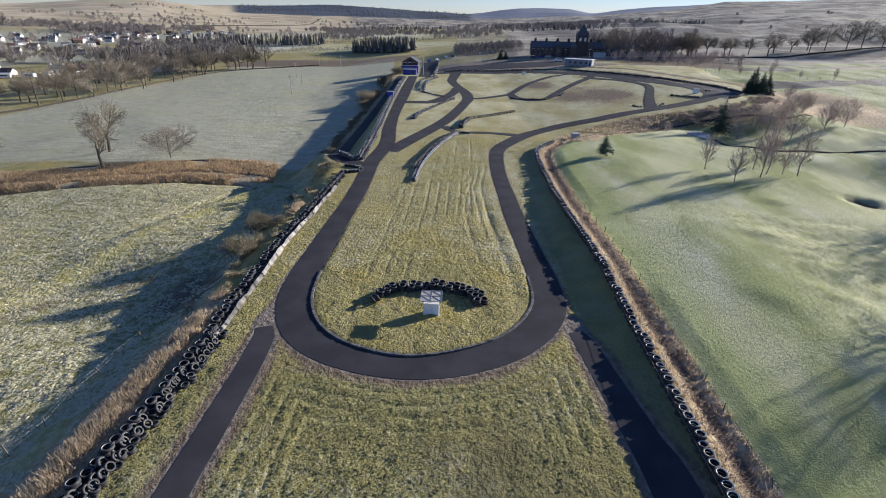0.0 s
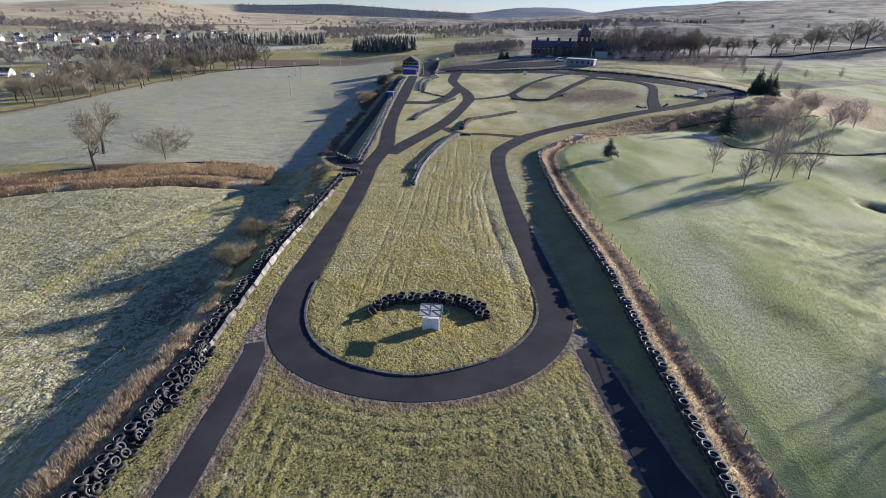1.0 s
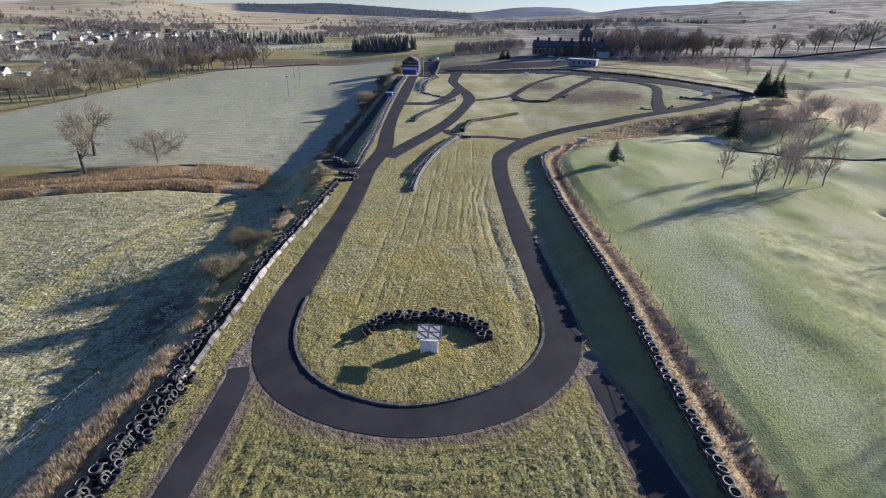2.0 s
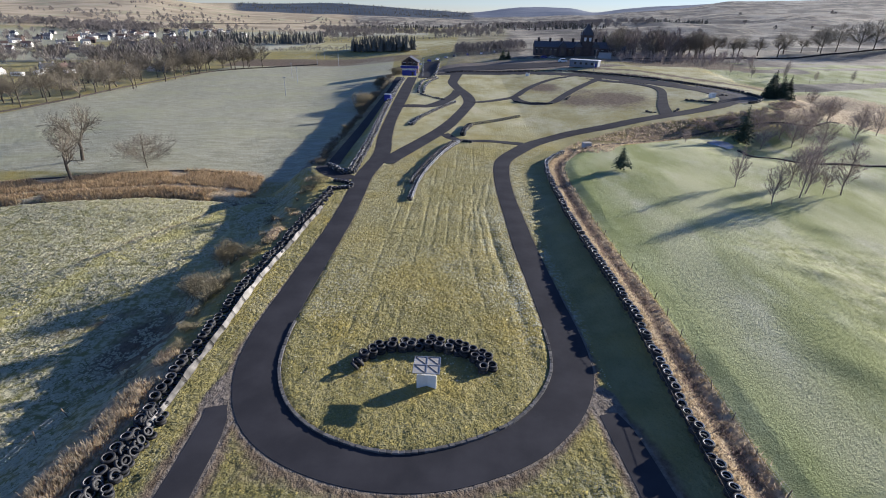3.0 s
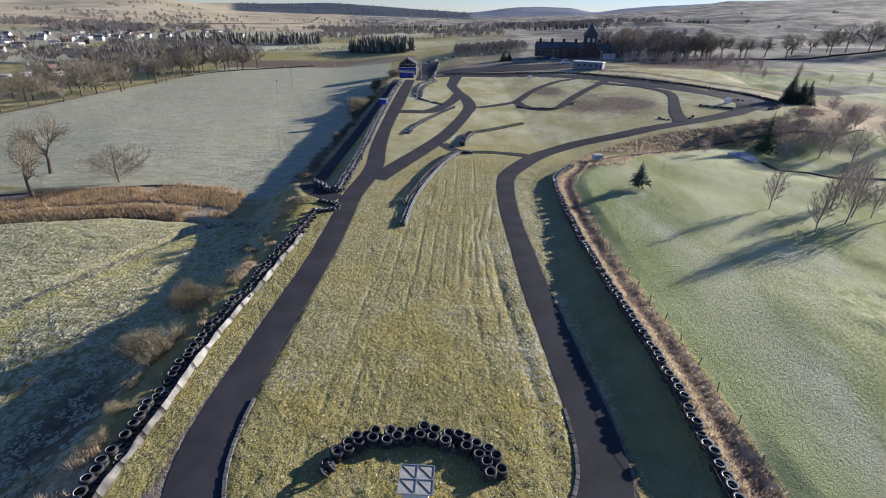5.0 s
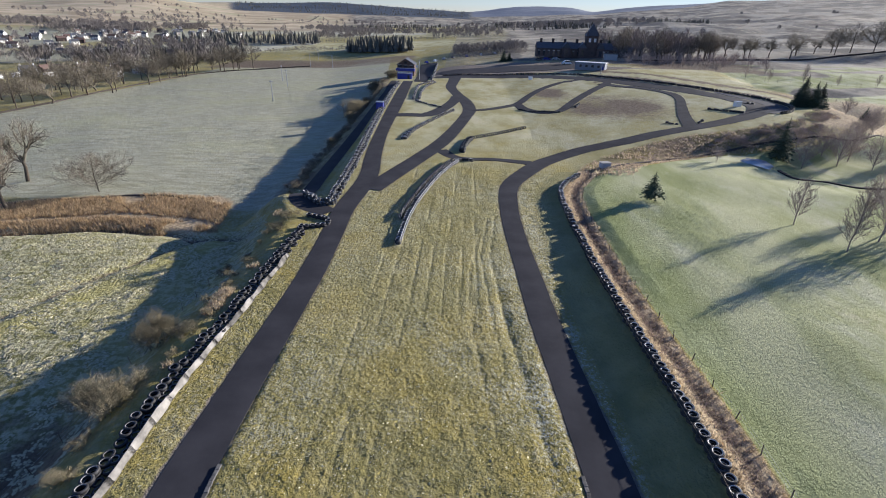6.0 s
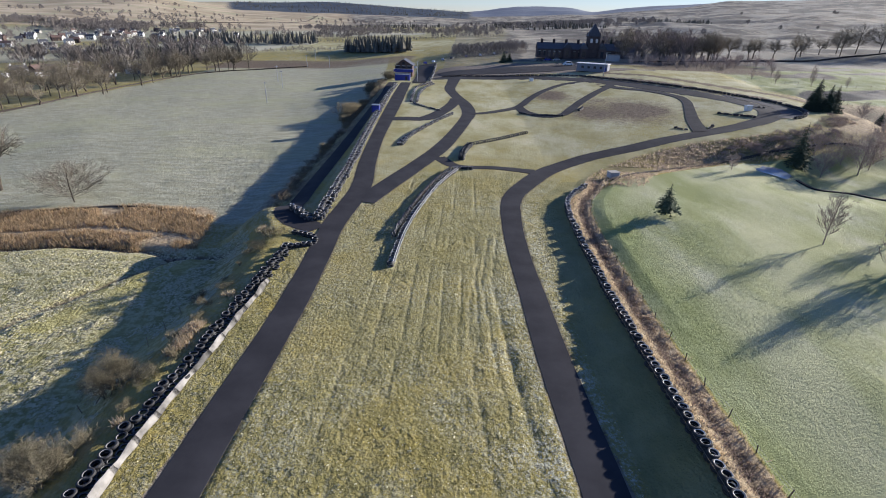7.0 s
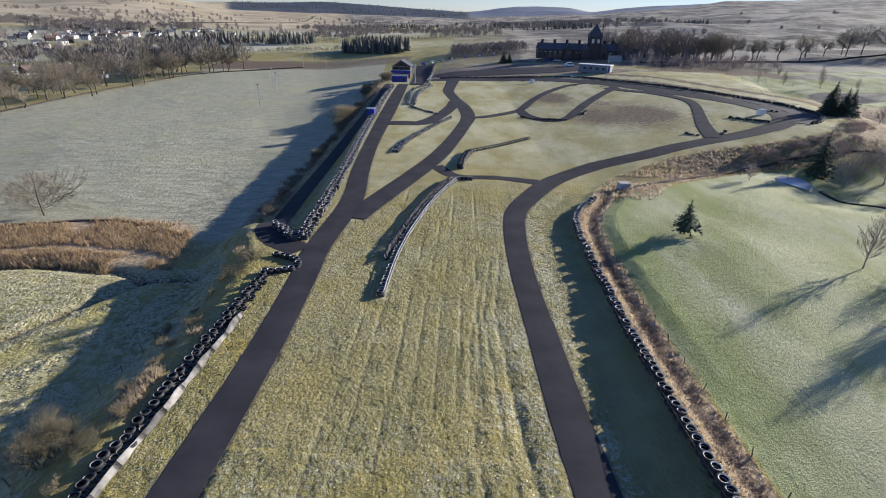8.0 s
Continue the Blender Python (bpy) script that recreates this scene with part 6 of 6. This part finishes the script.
for k, (x, y) in enumerate([(-300, 345), (-312, 338), (-329, 332), (-345, 338), (-280, 366), (-296, 358)]):
    ob = thing("caravan", "small white static caravan among the trees", "caravan", "caravans", (x, y, ground_at(x, y)), 20 * k)
    part("body", box(-4, 4, -1.5, 1.5, 0.4, 2.9, 0.15), WHITE, ob)
    part("window", box(-2.5, 2.5, -1.54, -1.48, 1.4, 2.2), DARKGLASS, ob)


def clubhouse(x, y, turn):
    z = ground_at(x, y)
    ob = thing("clubhouse", "two-storey brown clubhouse with a gabled roof and blue balcony", "building", at=(x, y, z), turn=turn)
    part("wall", prism([(-4, 0), (-4, 5.4), (0, 8.0), (4, 5.4), (4, 0)], -4.5, 4.5), BRICK, ob).rotation_euler = (0, 0, radians(90))
    r = part("roof", gable(9, 8, 5.4, 8.0, 0.5), SLATE, ob)
    r.rotation_euler = (0, 0, radians(90))
    b = part("balcony", box(-4.4, 4.4, -6.6, -4.5, 2.6, 3.9, 0.05), BLUE, ob, "blue boarded balcony")
    part("rail", box(-4.5, 4.5, -6.7, -6.6, 3.9, 4.05), WHITE, b)
    for px in (-2.6, 0, 2.6):
        wdw = part("window", box(px - 0.8, px + 0.8, -4.56, -4.5, 4.2, 5.2), DARKGLASS, ob)
        part("window_frame", box(px - 0.9, px + 0.9, -4.54, -4.47, 5.2, 5.32), WHITE, wdw)
    part("window", box(-0.6, 0.6, -4.56, -4.5, 5.9, 6.9), DARKGLASS, ob)
    for px in (-3.6, 0, 3.6):
        part("post", rod((px, -6.4, 0), (px, -6.4, 2.6), 0.1), POST, ob)
    part("flag", box(4.7, 6.0, -4.0, -3.95, 4.2, 5.2), RENDER, ob)
    return ob


clubhouse(-32.8, 325, 0).scale = (1.2, 1.2, 1.15)
kiosk = thing("kiosk", "blue cabin with a white sign band across its top", "kiosk", at=(-28.4, 276.5, ground_at(-28.4, 276.5)))
part("body", box(-3.5, 3.5, -1.5, 1.5, 0, 3.2, 0.05), BLUE, kiosk)
part("sign_band", box(-3.3, 3.3, -1.58, -1.5, 2.75, 3.15), WHITE, kiosk, "white sign band")
part("roof", box(-3.7, 3.7, -1.7, 1.7, 3.2, 3.35), SLATE, kiosk)
part("door", box(1.4, 2.4, -1.55, -1.49, 0.1, 2.0), DARKGLASS, kiosk)
hut = thing("storage_box", "small blue steel storage box beside the tyres", "container", at=(-26.0, 184.5, ground_at(-26, 184.5)))
part("body", box(-1.1, 1.1, -1.2, 1.2, 0, 2.1, 0.04), BLUE, hut)
part("lid", box(-1.2, 1.2, -1.3, 1.3, 2.1, 2.2), STEEL, hut)
part("door", box(-0.8, 0.8, -1.24, -1.2, 0.2, 1.9), BLUE, hut)


def pole(x, y, tall, label):
    ob = thing("lamp_post", label, "pole", "poles", (x, y, ground_at(x, y)))
    part("shaft", rod((0, 0, 0), (0, 0, tall), 0.12, 0.08), STEEL, ob)
    part("lamp", box(-0.5, 0.5, -0.15, 0.15, tall, tall + 0.25, 0.03), STEEL, ob)
    part("base", box(-0.25, 0.25, -0.25, 0.25, 0, 0.3), CONCRETE, ob)


pole(-20.6, 268, 8.5, "pale floodlight pole at the start line")
pole(64.3, 271.2, 9.5, "tall pale pole beside the far straight")
for x, y in [(-120, 430), (-108, 330), (-95, 300), (-85, 250), (-130, 490), (-100, 420)]:
    ob = thing("utility_pole", "slim pale utility pole crossing the field", "pole", "utility poles", (x, y, ground_at(x, y)))
    part("shaft", rod((0, 0, 0), (0, 0, 9), 0.15, 0.11), GREYPAINT, ob)
    part("crossarm", box(-0.8, 0.8, -0.06, 0.06, 8.3, 8.5), GREYPAINT, ob)


def old_building(x, y, turn):
    ob = thing("station_building", "long dark sandstone building with slate roofs and a pointed tower", "building", at=(x, y, ground_at(x, y) - 0.4), turn=turn)
    part("wall", prism([(-5, 0), (-5, 5.2), (0, 8.6), (5, 5.2), (5, 0)], -30, 17), SANDSTONE, ob)
    r = part("roof", gable(47, 10, 5.2, 8.6), SLATE, ob)
    r.location = (-6.5, 0, 0)
    for k in range(6):
        part("chimney", box(-28 + 7.5 * k + 6.5, -26.6 + 7.5 * k + 6.5, -0.7, 0.7, 8.0, 10.8), SANDSTONE, r)
    for k in range(15):
        px = -28.5 + 3.05 * k
        w_ = part("window", box(px - 0.6, px + 0.6, -5.06, -4.98, 1.3, 3.9), DARKGLASS, ob)
        part("window_frame", box(px - 0.75, px + 0.75, -5.1, -5.0, 3.9, 4.1), RENDER, w_)
    for px in (-12, -2, 9):
        part("gable_front", prism([(-8.0, 0), (-8.0, 6.0), (-5, 6.0), (-5, 0)], px - 2.2, px + 2.2), SANDSTONE, ob)
        bm = prism([(-2.6, 5.9), (0, 9.2), (2.6, 5.9)], -8.2, -2)
        bmesh.ops.rotate(bm, matrix=Matrix.Rotation(radians(90), 3, "Z"), verts=bm.verts[:])
        bmesh.ops.translate(bm, vec=(px, 0, 0), verts=bm.verts[:])
        part("gable_roof", bm, SLATE, ob)
        part("window", box(px - 0.9, px + 0.9, -8.06, -7.98, 1.2, 4.4), DARKGLASS, ob)
    tower = part("tower", box(-0.0, 7.0, -6.5, 0.5, 0, 13.0, 0.1), SANDSTONE, ob)
    bm = bmesh.new()
    bmesh.ops.create_cone(bm, cap_ends=True, segments=4, radius1=5.6, radius2=0.3, depth=7.0, matrix=Matrix.Translation((3.5, -3, 16.5)) @ Matrix.Rotation(radians(45), 4, "Z"))
    part("spire", bm, SLATE, tower)
    for cx in (0.2, 6.8):
        for cy in (-6.3, 0.3):
            part("turret", rod((cx, cy, 12.4), (cx, cy, 16.0), 0.6, 0.05, 8), SANDSTONE, tower)
    for cx in (1.9, 5.1):
        part("window", box(cx - 0.7, cx + 0.7, -6.58, -6.48, 9.4, 11.6), RENDER, tower, "pale louvred opening")
    part("wing", prism([(-4, 0), (-4, 4.6), (0, 7.0), (4, 4.6), (4, 0)], 17, 30), SANDSTONE, ob)
    part("wing_roof", gable(12.4, 8, 4.6, 7.0), SLATE, ob).location = (23.6, 0, 0)
    return ob


old_building(76, 366, -2)
shed = thing("portable_cabin", "long pale grey flat-roofed cabin beside the far straight", "cabin", at=(64.3, 292.2, ground_at(64.3, 292.2)), turn=-28)
part("body", box(-7.5, 7.5, -2.6, 2.6, 0, 3.6, 0.05), CABIN, shed)
part("roof", box(-7.8, 7.8, -2.9, 2.9, 3.6, 3.85), WHITE, shed)
for px in (-4.5, -1.5, 1.5, 4.5):
    part("window", box(px - 0.6, px + 0.6, -2.66, -2.58, 1.5, 2.6), DARKGLASS, shed)
part("door", box(6.0, 7.0, -2.65, -2.58, 0.1, 2.2), BLUE, shed)
store = thing("storage_shed", "pale blue-grey store behind the cabin", "shed", at=(88, 345, ground_at(88, 345)))
part("body", box(-3.5, 3.5, -2, 2, 0, 3.4), GREYPAINT, store)
part("roof", box(-3.7, 3.7, -2.2, 2.2, 3.4, 3.6), SLATE, store)


def car(x, y, turn, paint, label, long=4.4, tall=1.45):
    ob = thing("car", label, "car", "parked cars", (x, y, ground_at(x, y) + 0.16), turn)
    h = tall
    out = [(-long / 2, 0.25), (-long / 2, 0.75), (-long * 0.36, h * 0.62), (-long * 0.24, h), (long * 0.22, h), (long * 0.40, h * 0.62), (long / 2, 0.7), (long / 2, 0.25)]
    bm = prism(out, -0.85, 0.85)
    bmesh.ops.rotate(bm, matrix=Matrix.Rotation(radians(90), 3, "Z"), verts=bm.verts[:])
    part("body", bm, paint, ob)
    for s in (-1, 1):
        part("window", box(-long * 0.25, long * 0.26, s * 0.86 - 0.01, s * 0.86 + 0.01, h * 0.64, h * 0.92), DARKGLASS, ob)
        for wx in (-long * 0.31, long * 0.31):
            part("wheel", rod((wx, s * 0.72, 0.32), (wx, s * 0.9, 0.32), 0.32, sides=12), TYRE, ob)


car(58, 323, 8, WHITE, "white van parked on the tarmac yard", 5.4, 2.1)
car(56, 349, 4, GREYPAINT, "pale car parked before the old building")
car(46, 350, 0, SLATE, "dark car parked before the old building")
car(51, 351, 5, BLUE, "blue car parked before the old building")
for k, (x, y) in enumerate([(-20, 392), (-14, 396), (-8, 398), (2, 402), (12, 405), (22, 408), (30, 410), (-26, 390)]):
    car(x, y, 70 + k * 6, (WHITE, GREYPAINT, SLATE, BLUE)[k % 4], "parked car in the row behind the yard")


# ---------------------------------------------------------------- walls, water, sand
def stone_wall(name, label, line, tall, wide, step=3.0):
    pts = spline(line, step)
    verts, faces = [], []
    tangent = np.gradient(pts[:, :2], axis=0)
    tangent /= np.linalg.norm(tangent, axis=1)[:, None]
    for (x, y), t in zip(pts[:, :2], tangent):
        z, h = ground_at(x, y), tall * rng.uniform(0.85, 1.1)
        n = np.array((t[1], -t[0])) * wide / 2
        verts += [(x - n[0], y - n[1], z - 0.3), (x - n[0] * 0.7, y - n[1] * 0.7, z + h), (x + n[0] * 0.7, y + n[1] * 0.7, z + h), (x + n[0], y + n[1], z - 0.3)]
    for i in range(len(pts) - 1):
        for j in range(3):
            a, b = i * 4 + j, (i + 1) * 4 + j
            faces.append((a, a + 1, b + 1, b))
    faces += [(0, 3, 2, 1), tuple(len(verts) - 4 + k for k in range(4))]
    return tagged(new(name, mesh_of(name, verts, faces, PEAT, flat=True)), label, "wall", kind="structure")


stone_wall("boundary_wall", "dark stone wall along the far side of the golf course", [(100, 342), (143, 350), (224, 372), (304, 400), (420, 450)], 0.9, 0.6)
stone_wall("field_wall", "low dark field wall at the top of the pasture", [(-200, 178), (-186, 235), (-187, 262), (-192, 312), (-192, 352), (-178, 390), (-120, 432)], 0.7, 0.6)
stone_wall("hill_wall", "dark wall climbing the hillside", [(-700, 1300), (-560, 1700), (-620, 2300)], 2.0, 2.0, 30)


def pond(x, y, rx, ry, turn):
    n = 40
    verts = [(0, 0, 0)]
    for i in range(n):
        a = 2 * math.pi * i / n
        k = 1 + 0.8 * (vnoise(math.cos(a) * 2 + 9, math.sin(a) * 2, 1, 5) - 0.5)
        verts.append((math.cos(a) * rx * k, math.sin(a) * ry * k, 0))
    ob = new("pond", mesh_of("pond", verts, [(0, 1 + i, 1 + (i + 1) % n) for i in range(n)], ICE))
    ob.matrix_basis = pose(x, y, 1.0, 0, 0, turn)
    return tagged(ob, "small pale frozen pond on the golf course", "pond", kind="structure")


pond(61.6, 127.4, 2.6, 4.4, -25)
# dark strip added along the lawn's lower edge to imitate the drop's shade
stone_wall("field_bank", "dark strip for the shaded drop below the lawn field", [(-120, 97), (-106, 101), (-91, 105.5), (-74, 110), (-60, 113), (-50, 112)], 0.2, 0.8, 2.0)
drain = stone_wall("drain_edge", "dark cut edge of a drain crossing the golf course", [(63, 122.5), (65, 117.5), (70, 113.5), (84, 110), (104, 105)], 0.25, 0.9, 1.5)
stone_wall("bank_drain", "dark cut edge of the drain under the bank", [(27.5, 117.5), (33, 122), (43, 128.8), (55, 133.2), (66, 137), (78, 139.5), (92, 142), (107, 153)], 0.25, 0.7, 1.5)
culvert = thing("culvert", "old stone culvert head where the burn meets the bank", "culvert", at=(-40, 93.2, ground_at(-40, 93.2)))
for k in range(14):
    part("stone", box(-3.2 + 0.46 * k, -2.78 + 0.46 * k, -0.3, 0.35, -0.3, 0.55 + 0.25 * rng.random(), 0.05), POST if k % 3 else PEAT, culvert)
stone = thing("equipment_box", "pale weathered box among the reeds on the bank", "box", at=(28.3, 120.2, ground_at(28.3, 120.2)), turn=15)
part("body", box(-0.9, 0.9, -0.7, 0.7, 0, 1.0, 0.06), GREYPAINT, stone)
part("lid", box(-1.0, 1.0, -0.8, 0.8, 1.0, 1.12, 0.03), CONCRETE, stone)
for x, y, t in [(77.3, 170.8, 20), (31.5, 268.7, 0)]:
    b_ = thing("marshal_box", "small white marshal's box on the infield", "box", "marshal boxes", (x, y, ground_at(x, y)), t)
    part("body", box(-0.9, 0.9, -0.6, 0.6, 0, 1.3, 0.05), WHITE, b_)
    part("roof", box(-1.0, 1.0, -0.7, 0.7, 1.3, 1.38), STEEL, b_)
